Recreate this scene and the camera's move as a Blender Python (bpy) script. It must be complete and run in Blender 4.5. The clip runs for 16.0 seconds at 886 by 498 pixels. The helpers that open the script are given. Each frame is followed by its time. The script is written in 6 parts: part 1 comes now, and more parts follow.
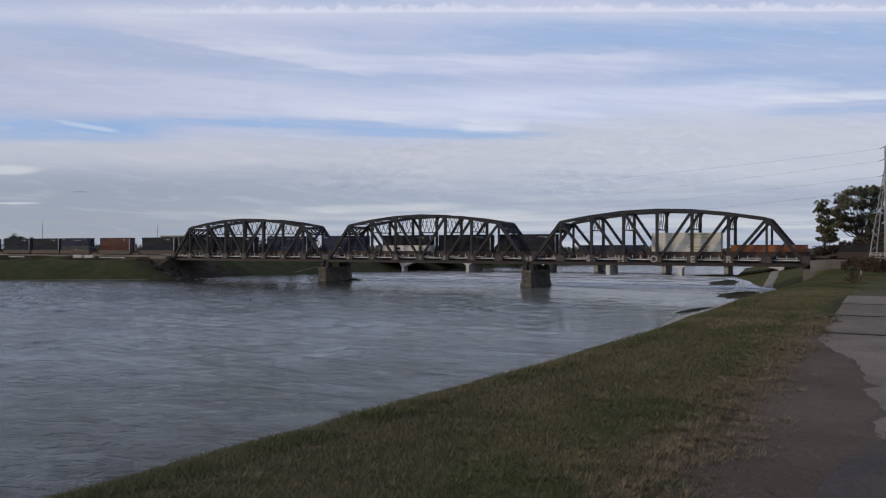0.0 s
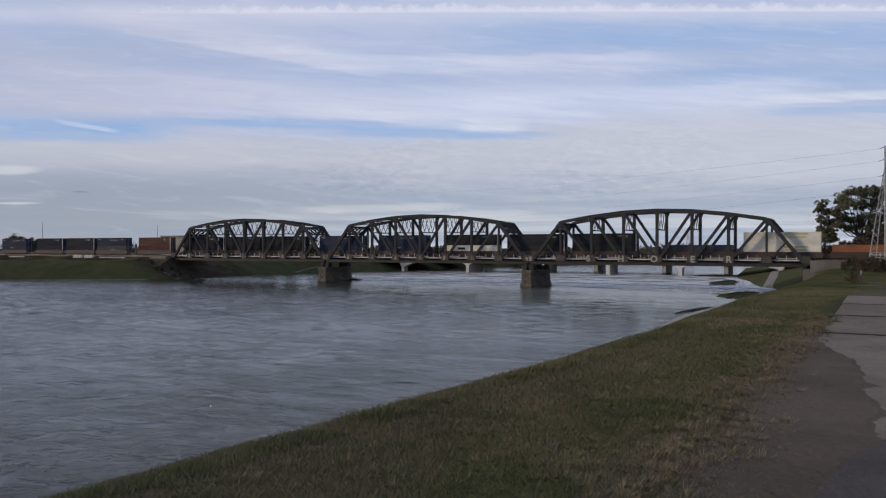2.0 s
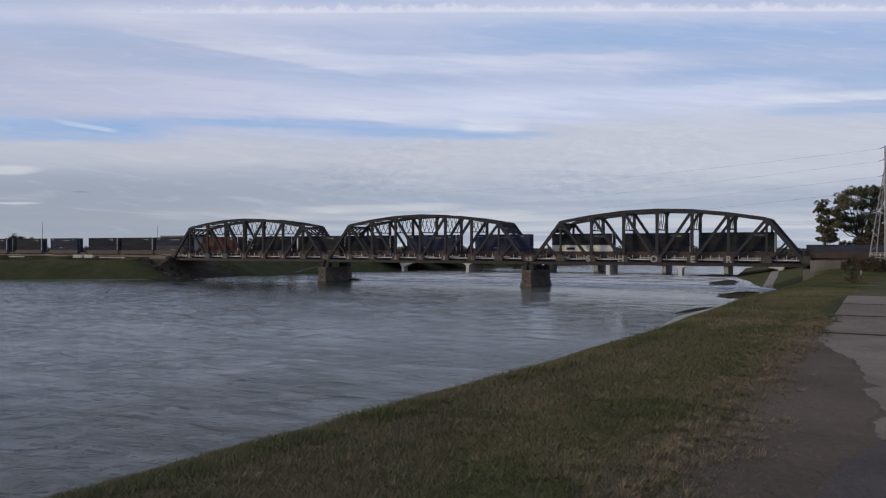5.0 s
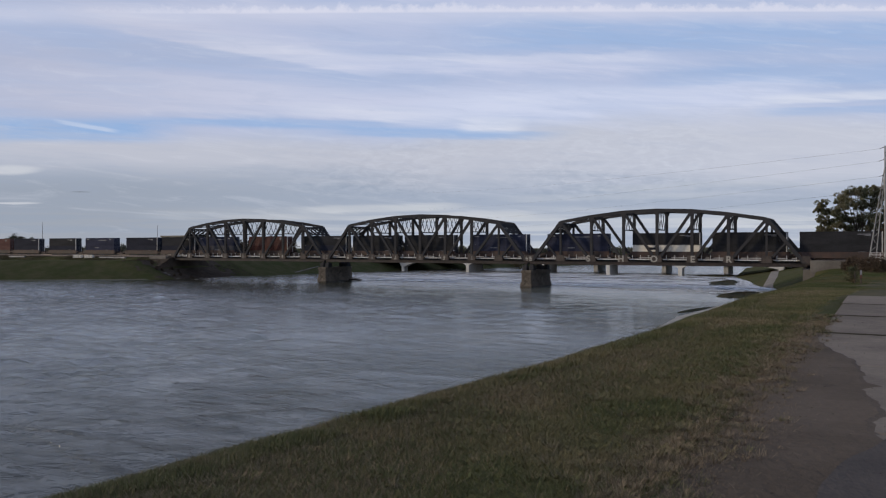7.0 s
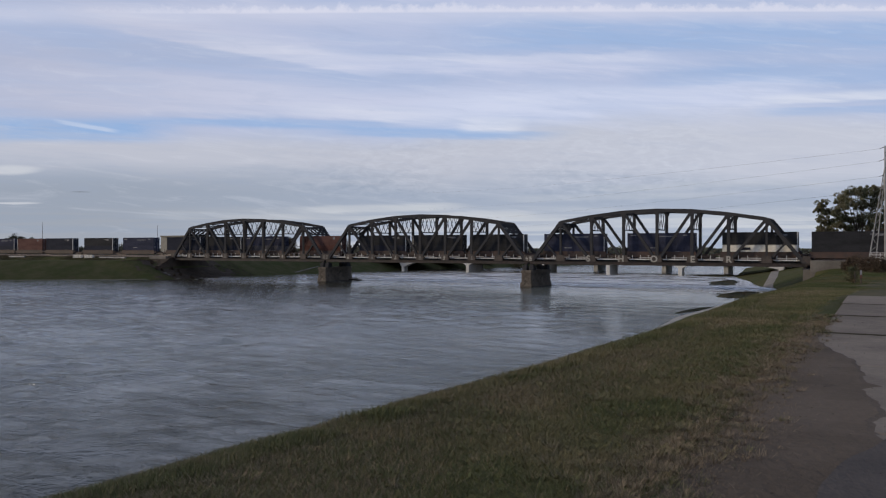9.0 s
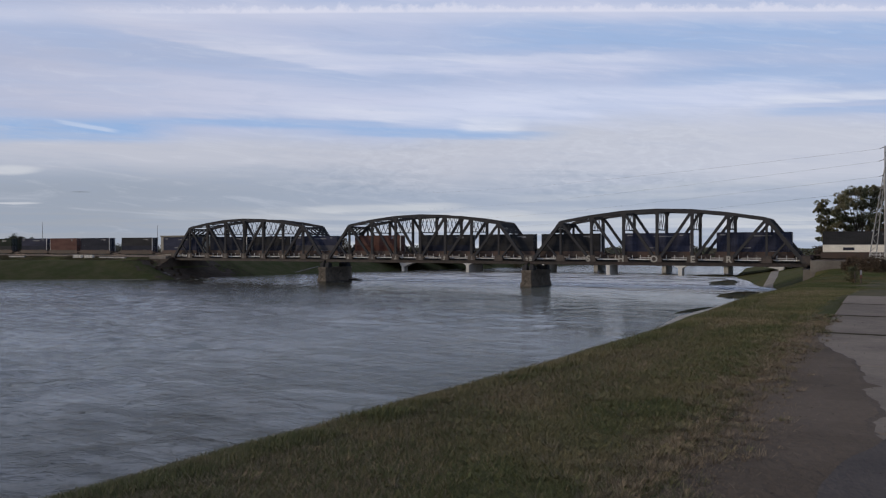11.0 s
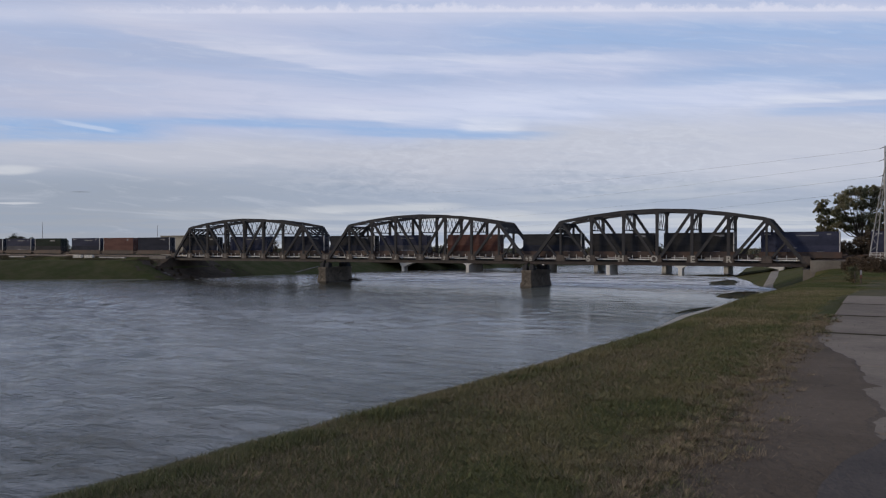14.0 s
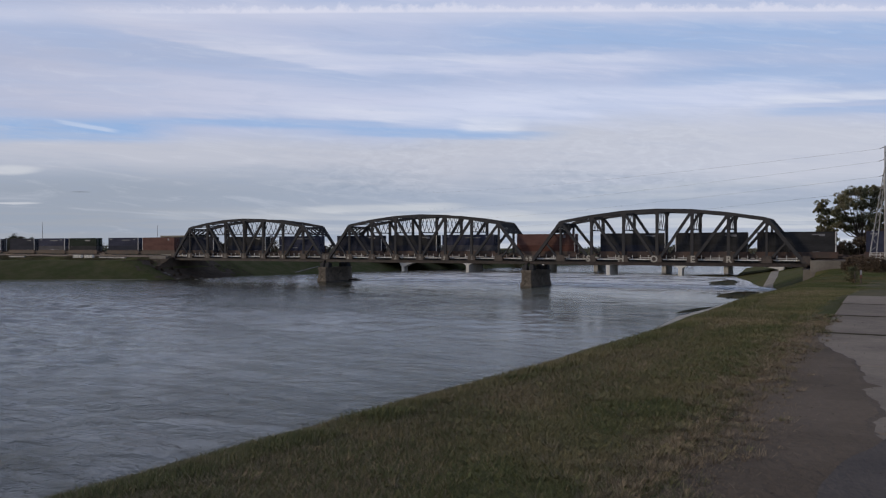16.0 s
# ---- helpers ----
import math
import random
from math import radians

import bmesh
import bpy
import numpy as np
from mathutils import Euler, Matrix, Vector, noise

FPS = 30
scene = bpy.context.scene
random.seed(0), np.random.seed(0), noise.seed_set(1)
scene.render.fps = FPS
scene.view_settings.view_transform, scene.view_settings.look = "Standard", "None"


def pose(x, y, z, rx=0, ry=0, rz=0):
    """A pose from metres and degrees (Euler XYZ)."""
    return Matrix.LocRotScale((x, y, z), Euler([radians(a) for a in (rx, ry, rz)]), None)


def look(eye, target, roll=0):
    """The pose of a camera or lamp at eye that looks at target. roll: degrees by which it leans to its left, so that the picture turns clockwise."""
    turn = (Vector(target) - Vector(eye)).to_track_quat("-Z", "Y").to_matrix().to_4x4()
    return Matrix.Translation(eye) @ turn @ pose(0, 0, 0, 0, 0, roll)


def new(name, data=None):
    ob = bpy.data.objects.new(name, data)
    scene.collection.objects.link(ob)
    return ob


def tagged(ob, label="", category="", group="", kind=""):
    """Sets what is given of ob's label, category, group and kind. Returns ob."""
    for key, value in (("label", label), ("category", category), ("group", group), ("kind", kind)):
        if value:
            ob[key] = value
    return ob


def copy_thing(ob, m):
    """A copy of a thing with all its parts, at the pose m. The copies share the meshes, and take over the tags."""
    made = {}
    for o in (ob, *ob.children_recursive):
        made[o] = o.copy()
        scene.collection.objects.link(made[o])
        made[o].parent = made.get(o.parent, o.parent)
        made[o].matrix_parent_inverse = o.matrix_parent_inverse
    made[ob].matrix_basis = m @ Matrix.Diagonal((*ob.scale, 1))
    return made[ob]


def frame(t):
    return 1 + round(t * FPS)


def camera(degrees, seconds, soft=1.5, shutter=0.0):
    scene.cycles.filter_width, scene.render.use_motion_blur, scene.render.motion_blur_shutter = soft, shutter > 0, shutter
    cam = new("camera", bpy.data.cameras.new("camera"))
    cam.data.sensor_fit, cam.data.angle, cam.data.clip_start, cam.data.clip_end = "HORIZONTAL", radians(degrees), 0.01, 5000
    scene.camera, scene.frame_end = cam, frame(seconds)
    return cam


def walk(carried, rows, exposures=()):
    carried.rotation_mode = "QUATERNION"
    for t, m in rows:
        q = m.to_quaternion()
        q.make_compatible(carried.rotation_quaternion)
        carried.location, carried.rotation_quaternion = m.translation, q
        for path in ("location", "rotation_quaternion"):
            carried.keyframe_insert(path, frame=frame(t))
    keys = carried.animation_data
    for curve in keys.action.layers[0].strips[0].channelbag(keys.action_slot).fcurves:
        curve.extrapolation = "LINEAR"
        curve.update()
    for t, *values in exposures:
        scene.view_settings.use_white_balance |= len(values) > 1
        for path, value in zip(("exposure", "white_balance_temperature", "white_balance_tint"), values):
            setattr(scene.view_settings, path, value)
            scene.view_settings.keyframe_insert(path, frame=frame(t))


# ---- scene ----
# World: x along the railway bridge, y across the river, z = 0 at the water, metres.
EYE_Z = 10.5
D = 190.0            # near truss plane
W = 9.5              # distance between the two trusses
P = 8.2              # panel length
SPAN = 8 * P
PITCH = SPAN + 1.12  # from span to span, over a pier
X_END = -15.25       # right end of the third span
RAIL = 7.8           # top of rail
TRACK_Y = D + 4.1
V = 10.56            # speed of the train, m/s
RIVER_V = 2.3        # speed of the current, m/s

cam = camera(58.92, 16.0, soft=1.2)
EYE = pose(0, 0, EYE_Z, 90 - 0.124, 0, 29.46)
walk(cam, [(0, EYE), (16, EYE)], exposures=[(0, 0.0), (16, 0.0)])

# ---- light ----
SUN_EL, SUN_AZ = 17.0, 247.0   # azimuth clockwise from +y
world = bpy.data.worlds.new("sky")
scene.world = world
world.use_nodes = True


def build_sky():
    nt = world.node_tree
    nt.nodes.clear()
    N, L = nt.nodes.new, nt.links.new
    out = N("ShaderNodeOutputWorld")
    bg = N("ShaderNodeBackground")
    bg.inputs["Strength"].default_value = 0.1
    sky = N("ShaderNodeTexSky")
    sky.sky_type = "NISHITA"
    sky.sun_disc = False
    sky.sun_elevation = radians(SUN_EL)
    sky.sun_rotation = radians(SUN_AZ)
    sky.air_density, sky.dust_density, sky.ozone_density = 1.0, 0.6, 2.0
    tc = N("ShaderNodeTexCoord")
    sep = N("ShaderNodeSeparateXYZ")
    L(tc.outputs["Generated"], sep.inputs[0])

    def m(op, a, b=None, c=None, clamp=False):
        n = N("ShaderNodeMath")
        n.operation, n.use_clamp = op, clamp
        for i, v in enumerate((a, b, c)):
            if v is None:
                continue
            if isinstance(v, (int, float)):
                n.inputs[i].default_value = v
            else:
                L(v, n.inputs[i])
        return n.outputs[0]

    def ramp(v, lo, hi):
        n = N("ShaderNodeMapRange")
        n.interpolation_type = "SMOOTHSTEP"
        L(v, n.inputs["Value"])
        n.inputs["From Min"].default_value, n.inputs["From Max"].default_value = lo, hi
        return n.outputs["Result"]

    # the direction as a place on an upright sheet far across the river: u to the side, v up
    c, s = math.cos(radians(29.46)), math.sin(radians(29.46))
    side = m("ADD", m("MULTIPLY", sep.outputs[0], c), m("MULTIPLY", sep.outputs[1], s))
    ahead = m("MAXIMUM", m("ABSOLUTE", m("SUBTRACT", m("MULTIPLY", sep.outputs[1], c), m("MULTIPLY", sep.outputs[0], s))), 0.25)
    u = m("DIVIDE", side, ahead)
    v = m("DIVIDE", m("MAXIMUM", sep.outputs[2], 0.0), ahead)

    def noise_at(su, sv, off, detail, rough, dist=0.0, slope=0.0):
        cb = N("ShaderNodeCombineXYZ")
        L(m("MULTIPLY_ADD", u, su, off), cb.inputs[0])
        L(m("MULTIPLY_ADD", m("MULTIPLY_ADD", u, slope, v), sv, off * 0.7), cb.inputs[1])
        n = N("ShaderNodeTexNoise")
        L(cb.outputs[0], n.inputs["Vector"])
        n.inputs["Scale"].default_value, n.inputs["Detail"].default_value = 1.0, detail
        n.inputs["Roughness"].default_value, n.inputs["Distortion"].default_value = rough, dist
        return n.outputs["Fac"]

    def colour_mix(f, a_, b_):
        n = N("ShaderNodeMix")
        n.data_type = "RGBA"
        for key, val in (("Factor", f), ("A", a_), ("B", b_)):
            if isinstance(val, (tuple, float)):
                n.inputs[key].default_value = val
            else:
                L(val, n.inputs[key])
        return n.outputs["Result"]

    def shifted(val, nz, amount):
        return m("ADD", val, m("MULTIPLY", m("SUBTRACT", nz, 0.5), amount))

    billow = noise_at(2.2, 9.0, 3.7, 5, 0.55, 0.3)
    wisps = noise_at(2.4, 17.0, 12.4, 7, 0.58, 0.7, 0.16)
    veils = noise_at(1.5, 12.0, 8.1, 5, 0.55, 0.5, 0.03)
    strands = noise_at(5.0, 70.0, 2.1, 6, 0.6, 0.5, 0.05)
    dapple = noise_at(46.0, 150.0, 1.3, 5, 0.62, 0.9)
    # thin high cloud over blue
    blue = colour_mix(0.8, sky.outputs[0], (3.85, 4.95, 7.5, 1.0))
    mix = m("ADD", m("MULTIPLY", wisps, 0.50), m("MULTIPLY", veils, 0.45))
    mix = m("ADD", mix, m("MULTIPLY", strands, 0.11))
    mix = m("SUBTRACT", mix, m("MULTIPLY", u, 0.06))
    cover = m("MULTIPLY_ADD", ramp(mix, 0.36, 0.70), 0.62, 0.18)
    sk = colour_mix(cover, blue, colour_mix(ramp(u, -0.6, 0.05), (4.8, 5.05, 6.5, 1.0), (5.6, 5.95, 7.7, 1.0)))

    def streak(under, a_, b_, up, down, tone, amount, rag):
        """One long veil of cloud, or a gap in it, from a_ to b_, frayed along its fibres."""
        s_ = m("DIVIDE", m("SUBTRACT", u, a_[0]), b_[0] - a_[0])
        dv = m("SUBTRACT", shifted(shifted(v, wisps, rag), strands, rag * 0.8), m("MULTIPLY_ADD", s_, b_[1] - a_[1], a_[1]))
        mask = m("MULTIPLY", ramp(dv, up, up * 0.3), ramp(dv, -down, -down * 0.3))
        along = shifted(s_, wisps, 0.5)
        mask = m("MULTIPLY", mask, m("MULTIPLY", ramp(along, -0.1, 0.22), ramp(along, 1.1, 0.78)))
        mask = m("MULTIPLY", mask, m("MULTIPLY_ADD", ramp(strands, 0.36, 0.62), 0.4, 0.6))
        return colour_mix(m("MULTIPLY", mask, amount), under, tone)

    # long veils and gaps: ends, reach above and below, tone, amount, raggedness
    PALE, WHITE = colour_mix(ramp(u, -0.6, 0.05), (5.0, 5.25, 6.6, 1.0), (6.4, 6.7, 8.3, 1.0)), (7.6, 7.85, 8.7, 1.0)
    GREY, BLUE = (4.2, 4.6, 6.1, 1.0), (2.9, 4.45, 7.2, 1.0)
    BRIGHT, FAR = (6.3, 6.8, 8.5, 1.0), (5.9, 6.15, 6.6, 1.0)
    sk = streak(sk, (-0.6082, 0.25), (-0.1758, 0.2443), 0.0274, 0.0245, GREY, 0.45, 0.02)
    sk = streak(sk, (-0.4785, 0.2904), (-0.0966, 0.2198), 0.0447, 0.0065, PALE, 0.85, 0.012)
    sk = streak(sk, (0.0115, 0.2745), (0.6601, 0.2731), 0.0259, 0.0346, BLUE, 0.62, 0.03)
    sk = streak(sk, (0.2493, 0.214), (0.6601, 0.2212), 0.0187, 0.0187, BLUE, 0.48, 0.03)
    sk = streak(sk, (-0.3272, 0.2659), (-0.1182, 0.2313), 0.0187, 0.0144, WHITE, 0.2, 0.024)
    sk = streak(sk, (-0.2263, 0.2313), (0.2926, 0.2356), 0.0144, 0.0187, PALE, 0.62, 0.03)
    sk = streak(sk, (-0.1326, 0.2414), (0.2637, 0.24), 0.0072, 0.0101, WHITE, 0.2, 0.026)
    sk = streak(sk, (-0.5505, 0.2414), (-0.1182, 0.1938), 0.0072, 0.0432, PALE, 0.5, 0.014)
    sk = streak(sk, (-0.6082, 0.1881), (0.0259, 0.1665), 0.0461, 0.0115, PALE, 0.72, 0.014)
    sk = streak(sk, (-0.2047, 0.1751), (0.0548, 0.1607), 0.0159, 0.0101, WHITE, 0.3, 0.014)
    sk = streak(sk, (-0.0461, 0.1751), (0.4583, 0.1866), 0.0346, 0.0418, BRIGHT, 0.85, 0.035)
    # the lower sheet, soft above and dappled, greyer below
    edge = shifted(shifted(v, billow, 0.075), wisps, 0.035)
    edge = m("SUBTRACT", edge, m("MULTIPLY", ramp(u, -0.2, 0.5), 0.032))
    sheet = ramp(edge, 0.158, 0.118)
    lower = ramp(m("MULTIPLY_ADD", u, 0.012, shifted(shifted(v, billow, 0.06), strands, 0.05)), 0.110, 0.062)
    sheet_col = colour_mix(lower, colour_mix(ramp(u, -0.1, 0.35), (5.0, 5.2, 6.0, 1.0), (5.4, 5.65, 6.55, 1.0)), (3.35, 3.95, 5.05, 1.0))
    dusk = m("MULTIPLY", m("MULTIPLY", ramp(u, 0.15, -0.5), ramp(v, 0.115, 0.07)), 0.85)
    sheet_col = colour_mix(dusk, sheet_col, (2.6, 3.05, 3.75, 1.0))
    spots = m("MULTIPLY", m("SUBTRACT", dapple, 0.5), m("MULTIPLY", ramp(v, 0.05, 0.09), ramp(noise_at(3.0, 8.0, 6.0, 2, 0.5), 0.36, 0.58)))
    sheet_col = colour_mix(m("MULTIPLY_ADD", m("MULTIPLY", spots, ramp(u, -0.3, 0.05)), 1.9, 0.12, True), sheet_col, (6.4, 6.7, 7.6, 1.0))
    sk = colour_mix(m("MULTIPLY", sheet, 0.93), sk, sheet_col)
    # blue gaps and bright edges along the top of the sheet
    sk = streak(sk, (-0.6082, 0.152), (-0.3127, 0.1549), 0.0173, 0.0245, BLUE, 0.95, 0.01)
    sk = streak(sk, (-0.356, 0.1629), (-0.0605, 0.1564), 0.0058, 0.0101, BLUE, 0.75, 0.008)
    sk = streak(sk, (-0.1326, 0.1506), (0.1412, 0.1434), 0.0072, 0.0108, BLUE, 0.8, 0.012)
    sk = streak(sk, (0.3934, 0.1737), (0.6601, 0.1809), 0.005, 0.0101, BLUE, 0.45, 0.008)
    sk = streak(sk, (0.379, 0.1838), (0.6601, 0.196), 0.0115, 0.0058, WHITE, 0.6, 0.010)
    sk = streak(sk, (-0.4929, 0.1607), (-0.4093, 0.1477), 0.0043, 0.0036, WHITE, 0.38, 0.006)
    sk = streak(sk, (0.0202, 0.1564), (0.1052, 0.1556), 0.0115, 0.0115, WHITE, 0.5, 0.016)
    # pale streaks down at the horizon
    near = m("MULTIPLY", ramp(shifted(v, strands, 0.03), 0.060, 0.028), ramp(shifted(noise_at(2.0, 70.0, 31.0, 5, 0.55, 0.4), billow, 0.3), 0.40, 0.60))
    sk = colour_mix(m("MULTIPLY", near, m("MULTIPLY_ADD", ramp(u, -0.5, -0.1), 0.35, 0.5)), sk, colour_mix(ramp(u, -0.45, 0.0), (3.8, 3.95, 4.3, 1.0), (6.0, 6.25, 6.7, 1.0)))
    sk = streak(sk, (-0.1902, 0.0468), (0.0259, 0.0526), 0.0065, 0.0065, FAR, 0.75, 0.012)
    sk = streak(sk, (-0.0173, 0.0396), (0.1268, 0.044), 0.0072, 0.0072, FAR, 0.7, 0.012)
    sk = streak(sk, (-0.3848, 0.0411), (-0.1614, 0.0382), 0.005, 0.0058, FAR, 0.3, 0.02)
    sk = streak(sk, (-0.2623, 0.0295), (-0.1038, 0.0267), 0.0043, 0.0043, FAR, 0.3, 0.016)
    sk = streak(sk, (0.0836, 0.0627), (0.3718, 0.0685), 0.0065, 0.0058, FAR, 0.3, 0.012)
    sk = streak(sk, (0.1917, 0.0757), (0.5159, 0.0814), 0.0072, 0.0058, FAR, 0.35, 0.014)
    # small distant clouds low on one side, and one thin dark dash
    for u0, v0, a_, b_, tone in ((-0.555, 0.0985, 0.052, 0.0085, (6.4, 6.6, 7.1, 1.0)), (-0.55, 0.0568, 0.045, 0.0020, (6.4, 6.6, 7.1, 1.0)), (-0.462, 0.0706, 0.016, 0.0008, (2.0, 2.2, 2.6, 1.0))):
        du = m("DIVIDE", m("SUBTRACT", u, u0), a_)
        dv = m("DIVIDE", m("SUBTRACT", shifted(v, wisps, 0.012), v0), b_)
        rad = m("ADD", m("MULTIPLY", du, du), m("MULTIPLY", dv, dv))
        sk = colour_mix(m("MULTIPLY", ramp(rad, 1.0, 0.1), 0.7), sk, tone)
    # clearer and bluer overhead
    sk = colour_mix(m("MULTIPLY", ramp(v, 0.34, 0.75), 0.4), sk, (2.7, 3.7, 5.9, 1.0))
    # fine fibres through all of it
    fibre = noise_at(9.0, 75.0, 21.0, 9, 0.68, 1.1, 0.08)
    sk = colour_mix(m("MULTIPLY", ramp(fibre, 0.5, 0.72), 0.16), sk, WHITE)
    sk = colour_mix(m("MULTIPLY", ramp(fibre, 0.5, 0.30), 0.14), sk, (3.3, 4.0, 5.6, 1.0))
    # a contrail high across the sky, puffed along its upper edge
    puff = noise_at(48.0, 48.0, 5.0, 5, 0.62)
    wob = noise_at(3.0, 3.0, 15.0, 4, 0.6)
    line = m("SUBTRACT", v, m("MULTIPLY_ADD", m("SUBTRACT", wob, 0.5), 0.004, m("MULTIPLY_ADD", u, 0.0032, 0.2995)))
    up = m("SUBTRACT", line, m("MULTIPLY", m("SUBTRACT", puff, 0.25), 0.030))
    trail = m("MULTIPLY", ramp(line, -0.004, 0.002), ramp(up, 0.006, -0.006))
    haze = ramp(m("ABSOLUTE", line), 0.022, 0.0)
    trail = m("MULTIPLY", trail, m("MULTIPLY_ADD", ramp(u, -0.5, -0.2), 0.45, 0.35))
    trail = m("MAXIMUM", trail, m("MULTIPLY", haze, 0.34))
    tr_out = colour_mix(trail, sk, (7.2, 7.3, 8.5, 1.0))
    L(tr_out, bg.inputs["Color"])
    L(bg.outputs[0], out.inputs[0])


build_sky()
sun_data = bpy.data.lights.new("sun", "SUN")
sun_data.energy, sun_data.angle, sun_data.color = 2.8, radians(9.0), (1.0, 0.85, 0.66)
sun = new("sun", sun_data)
_e, _a = radians(SUN_EL), radians(SUN_AZ)
sun.matrix_world = look((math.sin(_a) * math.cos(_e) * 50, math.cos(_a) * math.cos(_e) * 50, math.sin(_e) * 50 + 20), (0, 0, 20))


# ---- materials ----
def material(name, base, second=None, scale=1.0, rough=0.8, metal=0.0, bump=0.3, fine=8.0, stretch=(1, 1, 1), third=None, spots=0.0,
             random_v=0.0, island=False, coords="Object", lo=0.4, hi=0.62, spec=0.3):
    """Two scales of variation (broad stains, fine grain) and a fine relief."""
    mat = bpy.data.materials.new(name)
    mat.use_nodes = True
    nt = mat.node_tree
    N, L = nt.nodes.new, nt.links.new
    b = nt.nodes["Principled BSDF"]
    tc = N("ShaderNodeTexCoord")
    mp = N("ShaderNodeMapping")
    mp.inputs["Scale"].default_value = stretch
    if coords == "Position":
        g = N("ShaderNodeNewGeometry")
        L(g.outputs["Position"], mp.inputs[0])
    else:
        L(tc.outputs[coords], mp.inputs[0])
    n1, n2 = N("ShaderNodeTexNoise"), N("ShaderNodeTexNoise")
    for n, sc, de in ((n1, scale, 6), (n2, scale * fine, 5)):
        L(mp.outputs[0], n.inputs["Vector"])
        n.inputs["Scale"].default_value, n.inputs["Detail"].default_value, n.inputs["Roughness"].default_value = sc, de, 0.62
    r1 = N("ShaderNodeMapRange")
    r1.inputs["From Min"].default_value, r1.inputs["From Max"].default_value = lo, hi
    L(n1.outputs["Fac"], r1.inputs["Value"])
    mx = N("ShaderNodeMix")
    mx.data_type = "RGBA"
    L(r1.outputs[0], mx.inputs["Factor"])
    second = second or tuple(c * 0.7 for c in base)
    mx.inputs["A"].default_value, mx.inputs["B"].default_value = (*base, 1), (*second, 1)
    col = mx.outputs["Result"]
    if third:
        n3 = N("ShaderNodeTexNoise")
        L(mp.outputs[0], n3.inputs["Vector"])
        n3.inputs["Scale"].default_value, n3.inputs["Detail"].default_value = scale * 2.7, 8
        r3 = N("ShaderNodeMapRange")
        r3.inputs["From Min"].default_value, r3.inputs["From Max"].default_value = 0.62 - spots, 0.72 - spots
        L(n3.outputs["Fac"], r3.inputs["Value"])
        m3 = N("ShaderNodeMix")
        m3.data_type = "RGBA"
        L(r3.outputs[0], m3.inputs["Factor"])
        L(col, m3.inputs["A"])
        m3.inputs["B"].default_value = (*third, 1)
        col = m3.outputs["Result"]
    hs = N("ShaderNodeHueSaturation")
    L(col, hs.inputs["Color"])
    va = N("ShaderNodeMath")
    va.operation = "MULTIPLY_ADD"
    L(n2.outputs["Fac"], va.inputs[0])
    va.inputs[1].default_value, va.inputs[2].default_value = 0.5, 0.75
    val = va.outputs[0]
    if random_v:
        if island:
            g2 = N("ShaderNodeNewGeometry")
            rnd = g2.outputs["Random Per Island"]
        else:
            oi = N("ShaderNodeObjectInfo")
            rnd = oi.outputs["Random"]
        rv = N("ShaderNodeMath")
        rv.operation = "MULTIPLY_ADD"
        L(rnd, rv.inputs[0])
        rv.inputs[1].default_value, rv.inputs[2].default_value = 2 * random_v, 1 - random_v
        mv = N("ShaderNodeMath")
        mv.operation = "MULTIPLY"
        L(val, mv.inputs[0])
        L(rv.outputs[0], mv.inputs[1])
        val = mv.outputs[0]
    L(val, hs.inputs["Value"])
    L(hs.outputs[0], b.inputs["Base Color"])
    b.inputs["Roughness"].default_value, b.inputs["Metallic"].default_value = rough, metal
    b.inputs["Specular IOR Level"].default_value = spec
    if bump:
        bp = N("ShaderNodeBump")
        bp.inputs["Strength"].default_value, bp.inputs["Distance"].default_value = bump, 0.05
        L(n2.outputs["Fac"], bp.inputs["Height"])
        L(bp.outputs[0], b.inputs["Normal"])
    return mat


STEEL = material("weathered_dark_steel", (0.040, 0.040, 0.043), (0.050, 0.047, 0.046), 0.5, 0.85, 0.0, 0.3, 9, spec=0.05, third=(0.050, 0.038, 0.032), spots=-0.03)
STEEL_EDGE = material("grimy_girder_steel", (0.025, 0.021, 0.019), (0.044, 0.032, 0.027), 0.9, 0.75, 0.0, 0.3, 8, stretch=(1, 1, 0.4))
GUSSET = material("rusted_gusset_steel", (0.050, 0.041, 0.036), (0.078, 0.062, 0.052), 1.1, 0.8, 0.0, 0.3, 6, third=(0.05, 0.04, 0.035))
PAINT_PALE = material("pale_spray_paint", (0.36, 0.34, 0.29), (0.23, 0.21, 0.185), 3.0, 0.7, 0, 0.1)
POLE_GREY = material("dull_grey_steel", (0.27, 0.265, 0.26), (0.18, 0.18, 0.175), 0.8, 0.6, 0.0, 0.2)
GALV = material("galvanised_pipe", (0.62, 0.61, 0.58), (0.48, 0.46, 0.43), 0.8, 0.5, 0.0, 0.1)
STONE = material("pier_stone", (0.150, 0.127, 0.100), (0.096, 0.080, 0.064), 0.35, 0.92, 0, 0.5, 6, third=(0.072, 0.060, 0.050), spots=0.06, random_v=0.06, spec=0.08)
STONE_WET = material("wet_algae_stone", (0.075, 0.060, 0.045), (0.042, 0.035, 0.028), 0.8, 0.7, 0, 0.5, 7, random_v=0.06)
STONE_CORE = material("pier_mortar", (0.12, 0.105, 0.09), (0.08, 0.07, 0.06), 0.8, 0.95, 0, 0.6)
CONCRETE = material("aged_concrete", (0.36, 0.34, 0.31), (0.25, 0.235, 0.215), 0.4, 0.9, 0, 0.4, 9, third=(0.17, 0.155, 0.14), spots=0.0)
